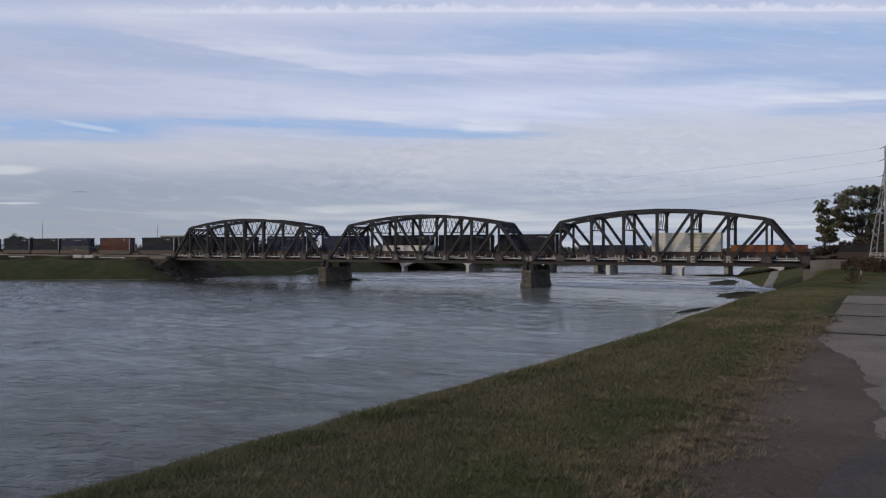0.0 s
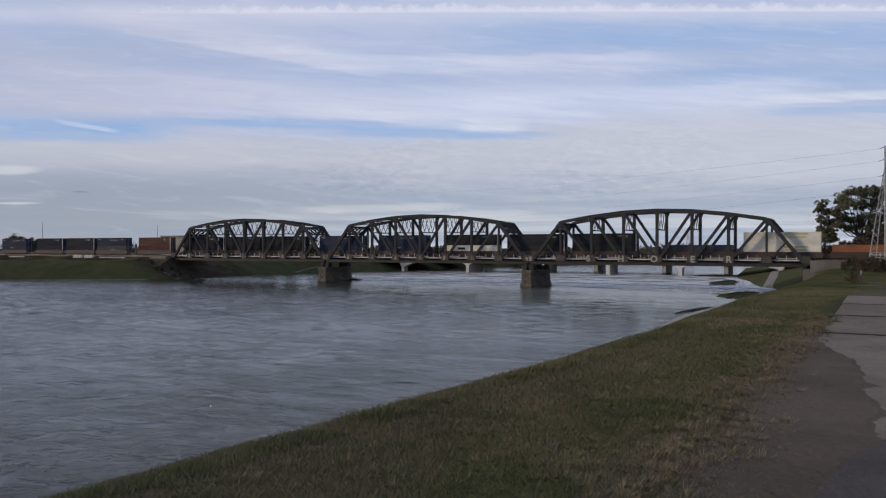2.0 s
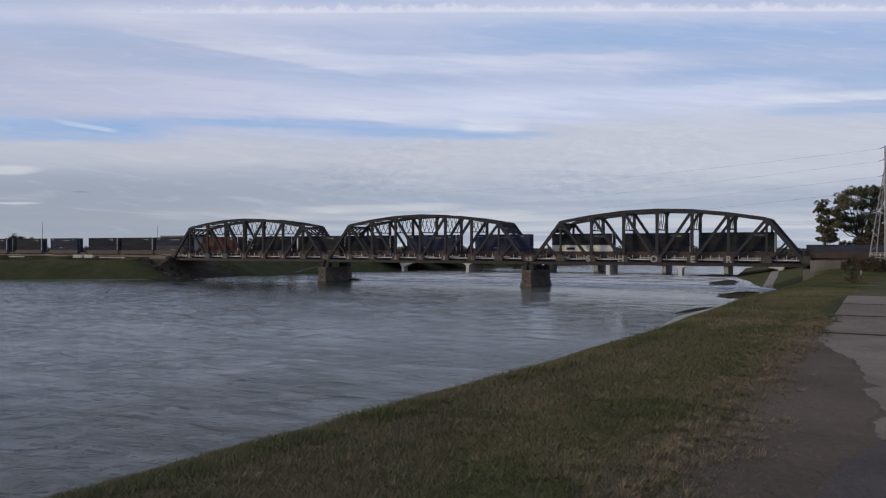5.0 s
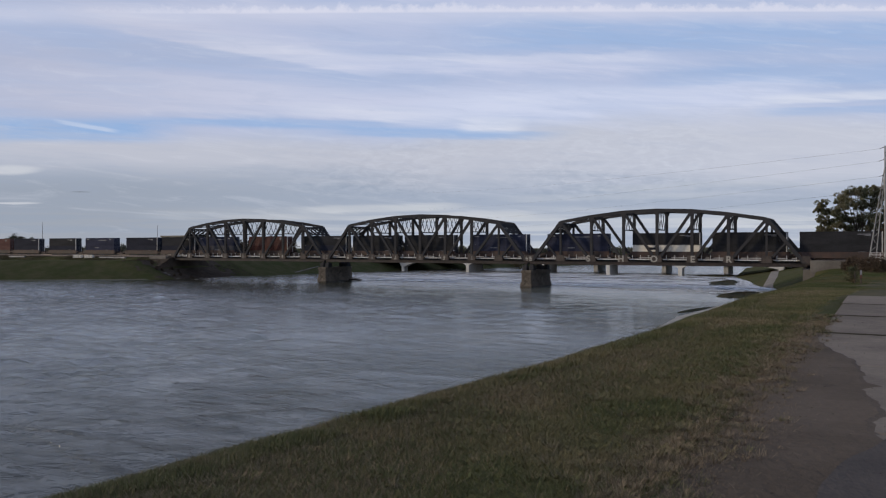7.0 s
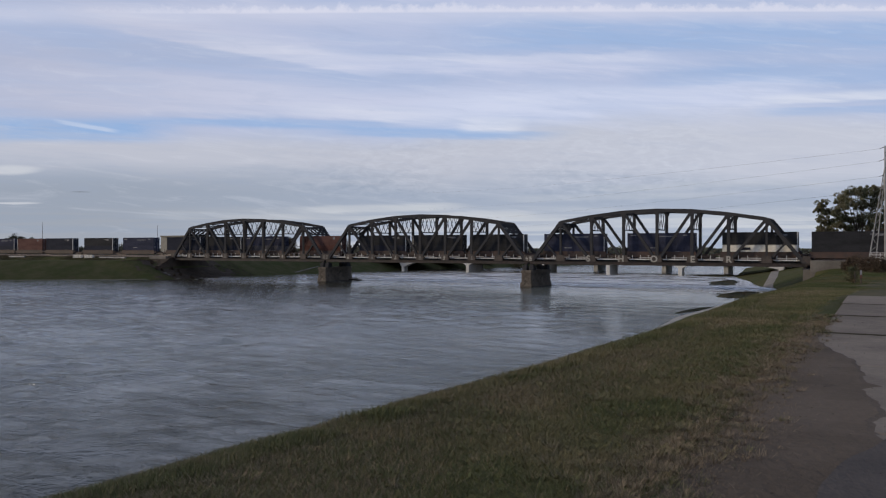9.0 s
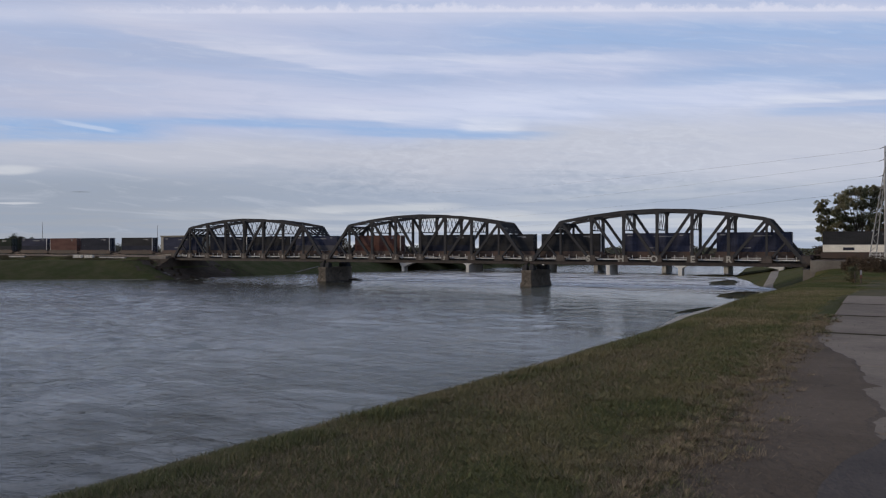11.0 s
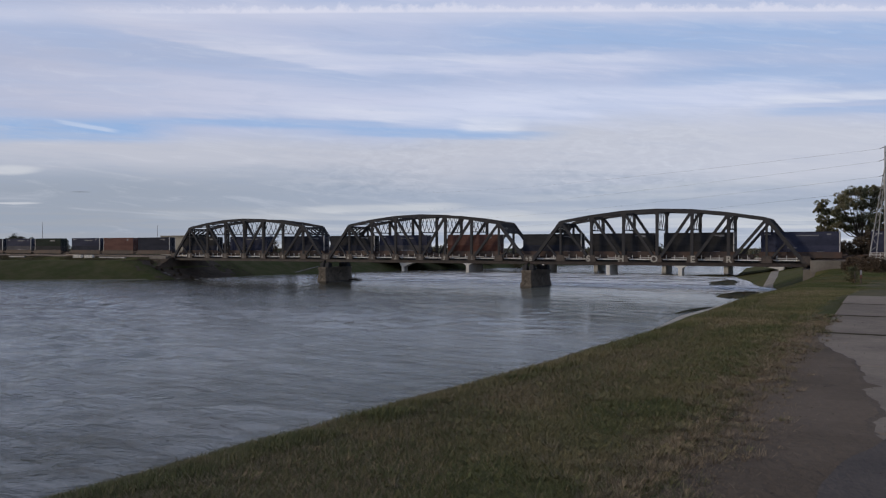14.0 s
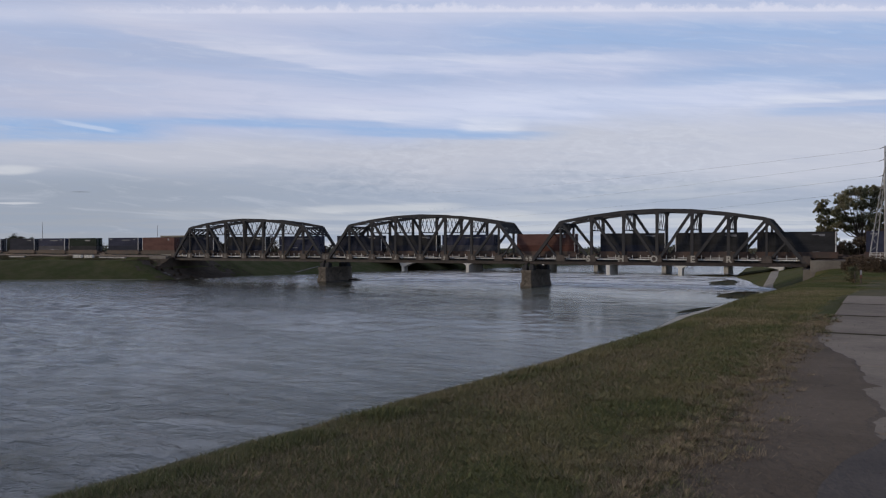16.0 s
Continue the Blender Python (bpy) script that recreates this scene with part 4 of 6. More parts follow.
def well_meshes():
    bm = bmesh.new()
    hl = 8.45
    for y in (-1.46, 1.34):
        box(bm, -hl, hl, y, y + 0.12, 0.36, 1.64)
        box(bm, -hl, hl, y - 0.05, y + 0.17, 1.56, 1.67)
        box(bm, -hl, hl, y - 0.03, y + 0.15, 0.30, 0.40)
        for k in range(-6, 7):
            box(bm, k * 1.3 - 0.05, k * 1.3 + 0.05, y - 0.03 if y < 0 else y + 0.12, y if y < 0 else y + 0.15, 0.42, 1.55)
    for k in range(-3, 4):
        box(bm, k * 2.6 - 0.15, k * 2.6 + 0.15, -1.35, 1.35, 0.26, 0.36)
    well = bpy.data.meshes.new("well")
    bm.to_mesh(well)
    bm.free()
    well.materials.append(CAR_BROWN)
    bm = bmesh.new()
    box(bm, 0.0, 0.9, -1.42, 1.42, 0.85, 1.15)
    box(bm, 0.6, 2.4, -0.35, 0.35, 0.75, 1.05)
    box(bm, 0.5, 1.0, -1.4, 1.4, 1.15, 1.22)
    for y in (-1.3, 1.3):
        box(bm, 0.88, 0.93, y - 0.03, y + 0.03, 1.15, 2.1)
    box(bm, 0.88, 0.93, -1.3, 1.3, 2.04, 2.1)
    end = bpy.data.meshes.new("end_platform")
    bm.to_mesh(end)
    bm.free()
    end.materials.append(CAR_BROWN)
    return well, end


WELL, END = well_meshes()
TRAIN = []   # (thing, place along the track at 0 s, height)


def well_car(s, front, back):
    """One well unit at s, with the truck it shares with the unit behind; front, back: half lengths to its ends."""
    car = empty("well_car", pose(0, 0, 0), "rusty brown double-stack well car", "railway wagon", "wagons of the train")
    share("well", WELL, car)
    share("end_platform", END, car, pose(8.45, 0, 0))
    share("end_platform", END, car, pose(-8.45, 0, 0, 0, 0, 180))
    ends = [-back]
    if front > 10.5:
        ends.append(front - 1.4)
    for x in ends:
        t = share("truck_frame", TRUCK, car, pose(x, 0, 0))
        for dx in (-0.89, 0.89):
            share("wheelset", AXLE, t, pose(dx, 0, 0.45))
    TRAIN.append((car, s, 0.0))


BLUE_MARKS = [(1.6, 2.05, 4.6, 0.26), (-6.6, 2.35, 1.4, 0.3), (5.9, 2.3, 0.9, 0.3)]
NAVY_MARKS = [(4.6, 2.25, 2.6, 0.22), (5.3, 2.0, 1.2, 0.16)]
LOW_MARKS = [(3.6, 1.0, 2.8, 0.3), (4.2, 1.3, 1.4, 0.2)]
WHITE_MARKS = [(3.0, 2.45, 5.0, 0.42), (3.0, 1.75, 4.4, 0.3)]
RED_MARKS = [(5.2, 2.2, 0.7, 0.7)]
WORDS = {"black": "black ribbed steel container", "navy": "dark navy ribbed container with small white marking",
         "blue": "blue ribbed container with white markings", "red": "faded red ribbed steel container",
         "orange": "orange ribbed steel container", "white": "cream-white ribbed container with gold marking",
         "green": "dark grey-green ribbed container", "grey": "weathered grey ribbed container with markings", "slate": "weathered slate-grey ribbed container", "maroon": "dark brown ribbed container"}
# place at 0 s, lower colour, upper colour, pale posts at which end
LOADS = [
    (17.9, "black", None, 0), (-0.8, "black", None, 0), (-23.3, "orange", None, 0), (-41.6, "white", "white", 0), (-60.1, "slate", None, 0), (-82.6, "black", "black", 1),
    (-101.3, "black", "black", 1), (-120.2, "white", "black", 1), (-142.6, "blue", "blue", 0), (-164.6, "blue", "blue", 1),
    (-186.5, "black", "black", 1), (-204.9, "black", "black", -1), (-223.4, "navy", "black", 1), (-246.3, "maroon", "red", 1),
    (-269.1, "grey", "blue", 0), (-287.1, "navy", "black", 1), (-305.7, "navy", "navy", 1), (-328.6, "blue", "blue", 0),
    (-350.5, "navy", "black", 1), (-373.4, "navy", "navy", 1), (-392.2, "red", "red", -1), (-410.6, "navy", "blue", 1),
    (-433.5, "black", "green", -1), (-452.3, "grey", "blue", 1), (-471.3, "navy", "navy", 1), (-493.8, "navy", "black", 1), (-512.5, "black", "black", 1)]


def build_train():
    places = [l[0] for l in LOADS]
    for i, (s, low, top, posts) in enumerate(LOADS):
        ahead = (places[i - 1] - s) / 2 if i else 11.2
        behind = (s - places[i + 1]) / 2 if i + 1 < len(places) else 9.4
        well_car(s, ahead, behind)
        for level, colour in ((0, low), (1, top)):
            if not colour:
                continue
            marks, mm = [], None
            if colour == "white":
                marks, mm = (WHITE_MARKS if s > -60 else [(-3.0, 2.0, 2.2, 0.6)]), (MARK_GOLD if s > -60 else PAINTS["navy"])
            elif colour == "red" and level:
                marks = RED_MARKS
            elif colour == "blue":
                marks = BLUE_MARKS if level else LOW_MARKS + [(-1.5, 2.2, 2.0, 0.25)]
            elif colour in ("navy", "black"):
                marks = NAVY_MARKS if level else LOW_MARKS
            elif colour == "green":
                marks = [(3.0, 2.0, 3.0, 0.5)]
            elif colour == "grey":
                marks = [(2.5, 1.2, 4.5, 0.4), (4.5, 0.8, 2.0, 0.3), (0.5, 1.5, 2.0, 0.25)]
            c = container(colour, WORDS[colour] + (" on top" if level else " in its well"), posts, marks, mm)
            TRAIN.append((c, s, 0.37 + level * (CH + 0.004)))


build_train()


# ---- road bridge behind ----
def build_road_bridge():
    y0, y1 = 292.0, 305.0
    br = empty("road_bridge", pose(0, 0, 0), "pale concrete road bridge with flared piers over the river", "road bridge")
    bm = bmesh.new()
    box(bm, -230, 0, y0, y1 + 14, 4.9, 6.4)
    part("deck", bm, CONCRETE, br)
    bm = bmesh.new()
    box(bm, -230, 0, y0 - 0.3, y0, 5.9, 6.9)
    part("parapet", bm, CONCRETE, br)
    # piers, each with the reach of its head to both sides and the height of its soffit
    for x, lo_l, lo_r, z, deep in ((-185, 2.6, 12.0, 2.1, 2.4), (-153, 6.0, 5.0, 3.1, 13), (-119, 2.6, 2.6, 3.4, 13), (-92.4, 1.6, 1.6, 3.6, 10), (-65.4, 4.6, 5.2, 2.9, 3.4), (-31.5, 15.0, 1.0, 2.9, 3.0)):
        bm = bmesh.new()
        box(bm, x - 0.7, x + 0.7, y0 - 0.3, y0 + deep, -2.5, 3.9, 0.05)
        part("pier", bm, CONCRETE_PALE, br)
        prof = [(-0.9, z), (0.9, z)] + [(0.9 + lo_r * k / 6, z + (4.9 - z) * (1 - (1 - k / 6) ** 1.8)) for k in range(1, 7)]
        prof += [(-0.9 - lo_l * k / 6, z + (4.9 - z) * (1 - (1 - k / 6) ** 1.8)) for k in range(6, 0, -1)]
        bm = bmesh.new()
        a_ = [bm.verts.new((x + p_, y0 - 0.34, q_)) for p_, q_ in prof]
        b_ = [bm.verts.new((x + p_, y0 + 2.2, q_)) for p_, q_ in prof]
        bm.faces.new(a_)
        bm.faces.new(b_[::-1])
        for k in range(len(prof)):
            bm.faces.new((a_[k], b_[k], b_[(k + 1) % len(prof)], a_[(k + 1) % len(prof)]))
        part("flared_head", bm, CONCRETE_PALE, br)
    for x in (-109, -79.9, -55.4):
        bm = bmesh.new()
        box(bm, x - 0.9, x + 0.9, y1 + 22, y1 + 33, -2.5, 3.9, 0.05)
        part("rear_pier", bm, CONCRETE_PALE, br)
    bm = bmesh.new()
    box(bm, -230, 0, y1 + 20, y1 + 34, 3.9, 5.6)
    part("rear_deck", bm, CONCRETE, br)
    for k in range(5):
        bm = bmesh.new()
        y = y0 + 3.0 + k * 1.9
        box(bm, -230, 0, y, y + 0.5, 4.0, 4.89)
        part("girder", bm, CONCRETE, br)


build_road_bridge()


# ---- trees and shrubs ----
def leaf_cloud(centres, radii, count, size, rnd, flat=0.75):
    """Leaves as small quads scattered through clumps, thicker towards the outside."""
    idx = rnd.integers(0, len(centres), count)
    c, r = centres[idx], radii[idx]
    d = rnd.normal(size=(count, 3))
    d /= np.linalg.norm(d, axis=1)[:, None]
    rad = r * rnd.uniform(0.25, 1.0, count) ** 0.5
    p = c + d * rad[:, None] * np.array([1, 1, flat])
    a = rnd.normal(size=(count, 3))
    a /= np.linalg.norm(a, axis=1)[:, None]
    b = np.cross(a, rnd.normal(size=(count, 3)))
    b /= np.linalg.norm(b, axis=1)[:, None]
    s = size * rnd.uniform(0.6, 1.3, count)[:, None]
    return np.stack([p - a * s, p - b * s * 0.55, p + a * s, p + b * s * 0.55], 1)


def build_tree(name, x, y, z, height, crown_w, seed, leaves, leaf_size, material_, label, trunk=0.35, lean=0.0, bare=0.3, top=0.95):
    rnd = np.random.default_rng(seed)
    tree = empty(name, pose(x, y, z), label, "tree", "trees by the railway")
    bm = bmesh.new()
    pts = [(lean * t * t * 2, 0.2 * math.sin(t * 5 + seed), height * 0.8 * t - 0.3 * (t == 0)) for t in np.linspace(0, 1, 7)]
    tube(bm, pts, [trunk * (1 - 0.8 * t) for t in np.linspace(0, 1, 7)], 9)
    part("trunk", bm, BARK, tree)
    centres, radii = [], []
    limbs = 18
    for k in range(limbs):
        q = (k + 0.5) / limbs
        t = bare + (1.0 - bare) * q
        az = k * 2.4 + rnd.uniform(-0.4, 0.4)
        reach = crown_w / 2 * (0.18 + 0.82 * math.sin(math.pi * (0.2 + (top - 0.2) * q))) * rnd.uniform(0.78, 1.05)
        a = Vector((lean * t * t * 2, 0, height * 0.8 * t))
        b = a + Vector((math.cos(az) * reach * 0.8, math.sin(az) * reach * 0.8, height * 0.10 + reach * 0.10))
        bm = bmesh.new()
        tube(bm, [a, a.lerp(b, 0.5) + Vector((0, 0, -0.2)), b], [trunk * 0.34, trunk * 0.2, trunk * 0.07], 6)
        part("limb", bm, BARK, tree)
        for j in range(10):
            f = rnd.uniform(0.25, 1.02)
            centres.append(np.array(a.lerp(b, f)) + rnd.normal(size=3) * crown_w * 0.07)
            radii.append(crown_w * rnd.uniform(0.05, 0.13))
    me = quads_mesh("crown", leaf_cloud(np.array(centres), np.array(radii), leaves, leaf_size, rnd), leaves, material_)
    share("crown", me, tree)
    return tree


TWIGS = material("brown_twigs_and_leaves", (0.075, 0.055, 0.040), (0.050, 0.042, 0.030), 0.5, 0.8, 0, 0, 4, random_v=0.4, island=True, spec=0.05)


def g(x, y):
    return float(ground_height(np.array([x]), np.array([y]))[0])


TREE_LABEL = "broad tree with thinning olive-green autumn leaves behind the tracks"
def lobed_tree(x, y, lobes, fork, seed, per, leaf_size, trunk):
    """A broad tree: a forked trunk, a limb to every lobe of the crown, gaps between the lobes. Lobes: sideways, height over the water, radius."""
    rnd = np.random.default_rng(seed)
    z0 = g(x, y) - 0.2
    tree = empty("tree", pose(x, y, z0), TREE_LABEL, "tree", "trees by the railway")
    along = Vector((0.87, 0.49, 0))
    bm = bmesh.new()
    top = max(l[1] for l in lobes) - z0
    pts = [(0.25 * math.sin(k * 1.3 + seed), 0.2 * math.cos(k), top * 0.8 * k / 6) for k in range(7)]
    tube(bm, pts, [trunk * (1 - 0.85 * k / 6) for k in range(7)], 9)
    part("trunk", bm, BARK, tree)
    centres, radii = [], []
    for dx, z, r in lobes:
        c = along * dx + Vector((0, rnd.uniform(-2.2, 2.2), z - z0))
        a = Vector((0, 0, min(fork - z0 + 0.3 * abs(dx), (z - z0) * 0.75)))
        bend = a.lerp(c, 0.5) + Vector((0, 0, -0.12 * (c - a).length))
        bm = bmesh.new()
        tube(bm, [a, bend, c], [trunk * 0.42, trunk * 0.26, trunk * 0.08], 6)
        part("limb", bm, BARK, tree)
        for j in range(16):
            d = rnd.normal(size=3)
            d = d / np.linalg.norm(d) * r * rnd.uniform(0.3, 1.25)
            centres.append(np.array(c) + d * np.array([1.0, 1.0, 0.8]))
            radii.append(r * rnd.choice([0.25, 0.35, 0.5, 0.7]))
    n = per * len(lobes)
    me = quads_mesh("crown", leaf_cloud(np.array(centres), np.array(radii), n, leaf_size, rnd), n, LEAF)
    share("crown", me, tree)
    return tree


lobed_tree(-14.4, 236, [(-0.4, 22.1, 1.3), (-1.3, 20.2, 1.3), (0.6, 19.7, 1.6), (-1.2, 17.7, 1.3), (0.9, 17.2, 1.6), (-1.6, 15.6, 1.0), (-0.1, 14.8, 1.5), (1.3, 13.8, 1.5), (-0.6, 12.7, 1.3), (2.2, 15.6, 1.3), (2.2, 12.6, 1.2)], 9.5, 3, 1600, 0.19, 0.22)
lobed_tree(-5.6, 238, [(-6.1, 23.5, 1.5), (-4.2, 24.2, 1.9), (-1.9, 25.1, 1.9), (0.7, 25.5, 1.8), (3.4, 25.8, 1.8), (6.1, 25.4, 1.9), (-5.2, 21.1, 1.9), (-2.5, 21.7, 2.2), (0.1, 22.0, 2.2), (3.0, 22.4, 2.2), (5.5, 21.7, 2.2), (-5.5, 18.1, 1.9), (-3.3, 18.1, 1.9), (-0.4, 18.4, 1.9), (2.4, 18.4, 1.9), (5.2, 17.8, 2.1), (-7.0, 19.7, 1.3), (8.5, 23.8, 2.2), (8.5, 19.6, 2.2), (-4.3, 15.6, 1.5), (-1.3, 16.0, 1.2), (1.9, 15.7, 1.3), (4.8, 15.1, 1.6), (-6.6, 16.0, 1.3), (7.4, 15.1, 1.6)], 11.0, 4, 1800, 0.20, 0.5)
build_tree("tree", 15, 246, g(15, 246), 22.0, 15.0, 9, 7000, 0.32, LEAF, TREE_LABEL, bare=0.25)
for k, (x, y, h, w) in enumerate([(-13.8, 214, 6.6, 5.5), (-11.0, 213, 6.0, 5.0), (-8.5, 211, 6.8, 5.6), (-5.4, 214, 8.2, 6.6), (-2.6, 211, 8.6, 6.4), (0.2, 210, 7.6, 6.4), (3.5, 212, 7, 6.5)]):
    build_tree("shrub", x, y, g(x, y) - 0.1, h, w, 20 + k, 7500, 0.17, TWIGS, "brown-green unkempt shrub beside the railway", trunk=0.09, bare=0.05)
for k, (x, y, h, w) in enumerate([(-7.4, 184.5, 2.2, 2.6), (-6.4, 183, 3.2, 3.4), (-5.0, 182, 3.4, 3.8), (-3.8, 178, 3.0, 3.8), (-2.4, 175, 3.3, 3.8), (-0.8, 174, 3.0, 4.0), (1.0, 176, 3.4, 4.4), (2.8, 175, 3.2, 4.2)]):
    build_tree("shrub", x, y, g(x, y) - 0.1, h, w, 40 + k, 2400, 0.11, TWIGS, "brown half-bare shrub beside the abutment wall", trunk=0.05, bare=0.03)
build_tree("shrub", -3.4, 101.5, g(-3.4, 101.5) - 0.1, 2.3, 1.9, 61, 3200, 0.05, SHRUB, "small dark shrub around a marker post", trunk=0.03, bare=0.03)
for k, (x, y, h, w) in enumerate([(-528, 330, 14.6, 19), (-541, 336, 13.6, 18), (-516, 334, 12.6, 14), (-476, 330, 13.0, 8)]):
    build_tree("tree", x, y, g(x, y) - 0.2, h, w, 13 + k, 12000, 0.36, LEAF_FAR, "dark round tree beyond the railway", bare=0.04, top=0.78)
for k, (x, y, h, w) in enumerate([(-192, 330, 6, 9), (-184, 345, 7, 10), (-178, 362, 6, 9), (-170, 380, 7, 10), (-163, 398, 6, 10), (-200, 318, 5, 8)]):
    build_tree("shrub", x, y, g(x, y) - 0.2, h, w, 70 + k, 2600, 0.28, SHRUB, "dark brush on the far river bank", trunk=0.1, bare=0.03)
for k, (x, y, h, w) in enumerate([(-216, 268, 10.5, 8), (-223, 262, 9.5, 7), (-232, 260, 10.5, 8), (-241, 256, 9.0, 8), (-250, 252, 8.0, 7), (-210, 282, 9.5, 8), (-258, 250, 7.0, 7), (-219, 256, 8.5, 7), (-228, 250, 8.5, 7), (-237, 247, 8.0, 7), (-246, 244, 7.5, 7), (-206, 262, 8.0, 7)]):
    build_tree("tree", x, y, g(x, y) - 0.2, h, w, 120 + k, 6000, 0.16, TWIGS, "thin brown half-bare tree behind the railway", trunk=0.16, bare=0.06)
rb = random.Random(15)
for k in range(16):
    x = X_END - 2 * PITCH - SPAN + rb.uniform(-8, 15)
    y = D + rb.uniform(-9, -2)
    build_tree("shrub", x, y, g(x, y) - 0.1, rb.uniform(0.8, 1.7), rb.uniform(1.2, 2.6), 90 + k, 500, 0.10, TWIGS, "brown weeds on the bank by the abutment", trunk=0.03, bare=0.03)


def pylon(x, y, h):
    p_ = empty("pylon", pose(x, y, g(x, y) - 0.2), "distant grey lattice power pylon beyond the river", "pylon")
    for sx in (-1, 1):
        for sy in (-1, 1):
            bm = bmesh.new()
            tube(bm, [(sx * 2.2, sy * 2.2, 0), (sx * 0.4, sy * 0.4, h)], [0.16, 0.12], 5)
            part("leg", bm, POLE_GREY, p_)
    for k in range(5):
        z0, z1 = h * k / 5, h * (k + 1) / 5
        r0, r1 = 2.2 - 1.8 * k / 5, 2.2 - 1.8 * (k + 1) / 5
        for s_ in (-1, 1):
            bm = bmesh.new()
            bar(bm, (-r0 * s_, -r0, z0), (r1 * s_, -r1, z1), 0.14, 0.1)
            part("lattice_bar", bm, POLE_GREY, p_)
    for z in (h * 0.72, h * 0.86, h):
        bm = bmesh.new()
        bar(bm, (-3.2, 0, z), (3.2, 0, z), 0.25, 0.2)
        part("cross_arm", bm, POLE_GREY, p_)


pylon(-150, 700, 16.5)


def far_woods():
    rnd = np.random.default_rng(77)
    n = 700
    ang = rnd.uniform(radians(-62), radians(12), n)
    dist = rnd.uniform(650, 900, n)
    cx, cy = np.sin(ang) * dist, np.cos(ang) * dist
    h = rnd.uniform(5.0, 9.0, n) + 2.0 * np.sin(ang * 19) + 1.2 * np.sin(ang * 47)
    centres = np.stack([cx, cy, 3.0 + h * 0.5], 1)
    v = leaf_cloud(np.repeat(centres, 1, 0), h * 0.62, 60000, 0.9, rnd, 0.85)
    me = quads_mesh("woods", v, 60000, LEAF_FAR)
    tagged(new("woods", me), "low dark line of distant woods", "woods", kind="stuff")


far_woods()


# ---- things along the banks ----
def mast(x, y, h):
    m_ = empty("mast", pose(x, y, g(x, y)), "thin grey steel mast far beyond the railway", "mast", "distant masts")
    bm = bmesh.new()
    tube(bm, [(0, 0, -0.2), (0, 0, h)], [0.24, 0.09], 6)
    part("pole", bm, GUSSET, m_)
    bm = bmesh.new()
    box(bm, -2.2, 0.3, -0.1, 0.1, h * 0.36, h * 0.36 + 0.3)
    part("arm", bm, GUSSET, m_)


mast(-529, 350, 24.5)
mast(-467.6, 400, 23)


def low_walls():
    """Pale concrete blocks and slabs on the top of the far embankment."""
    for x, w, h, lab in ((-300.0, 10.0, 0.55, "long low pale concrete slab on the embankment"), (-262.5, 5.0, 1.1, "pale painted concrete block on the embankment"),
                         (-256.0, 4.6, 1.1, "pale painted concrete block on the embankment"), (-243.0, 14.0, 0.5, "long low pale concrete slab on the embankment")):
        ob = empty("concrete_block", pose(x, D - 2.2, g(x, D - 2.2) - 0.1), lab, "concrete block", "blocks on the embankment")
        bm = bmesh.new()
        box(bm, -w / 2, w / 2, -0.4, 0.4, 0, h, 0.05)
        part("body", bm, CONCRETE_PALE if h > 1 else CONCRETE, ob)
        if h > 1:
            for k in range(5):
                bm = bmesh.new()
                xx = -w / 2 + w * (k + 0.5) / 5
                bar(bm, (xx - 0.2, -0.41, 0.15), (xx + 0.2 * (-1) ** k, -0.41, h - 0.15), 0.16, 0.02)
                part("paint_mark", bm, STEEL, ob, "dark spray-painted mark")


low_walls()


def riprap():
    """Broken brown stone and soil on the bank under the bridge's far end."""
    rnd = random.Random(8)
    bm = bmesh.new()
    x_left = X_END - 2 * PITCH - SPAN
    # spread past the abutment; its dark brown also stands in for bridge shade
    for k in range(5200):
        x, y = x_left + 24 - 36 * rnd.random() ** 1.4, D + rnd.uniform(-9, 28)
        z = g(x, y)
        if z < -0.3:
            continue
        r = rnd.uniform(0.07, 0.2)
        m_ = Matrix.Translation((x, y, z + r * 0.1)) @ Euler((rnd.uniform(-0.5, 0.5), rnd.uniform(-0.3, 0.7), rnd.random() * 6)).to_matrix().to_4x4() @ Matrix.Diagonal((r * rnd.uniform(0.8, 1.6), r, r * 0.35, 1))
        c8 = [bm.verts.new(m_ @ Vector((a_ * rnd.uniform(0.7, 1), b_ * rnd.uniform(0.7, 1), c_ * rnd.uniform(0.7, 1)))) for c_ in (-1, 1) for b_ in (-1, 1) for a_ in (-1, 1)]
        for q in ((0, 2, 3, 1), (4, 5, 7, 6), (0, 1, 5, 4), (1, 3, 7, 5), (3, 2, 6, 7), (2, 0, 4, 6)):
            bm.faces.new([c8[i] for i in q])
    tagged(part("riprap", bm, RIPRAP), "broken brown stone and soil on the bank", "riprap", kind="stuff")


RIPRAP = material("bank_rubble", (0.062, 0.047, 0.036), (0.036, 0.028, 0.022), 1.0, 0.95, 0, 0.6, 6, random_v=0.1, island=True, coords="Position", spec=0.05)
riprap()


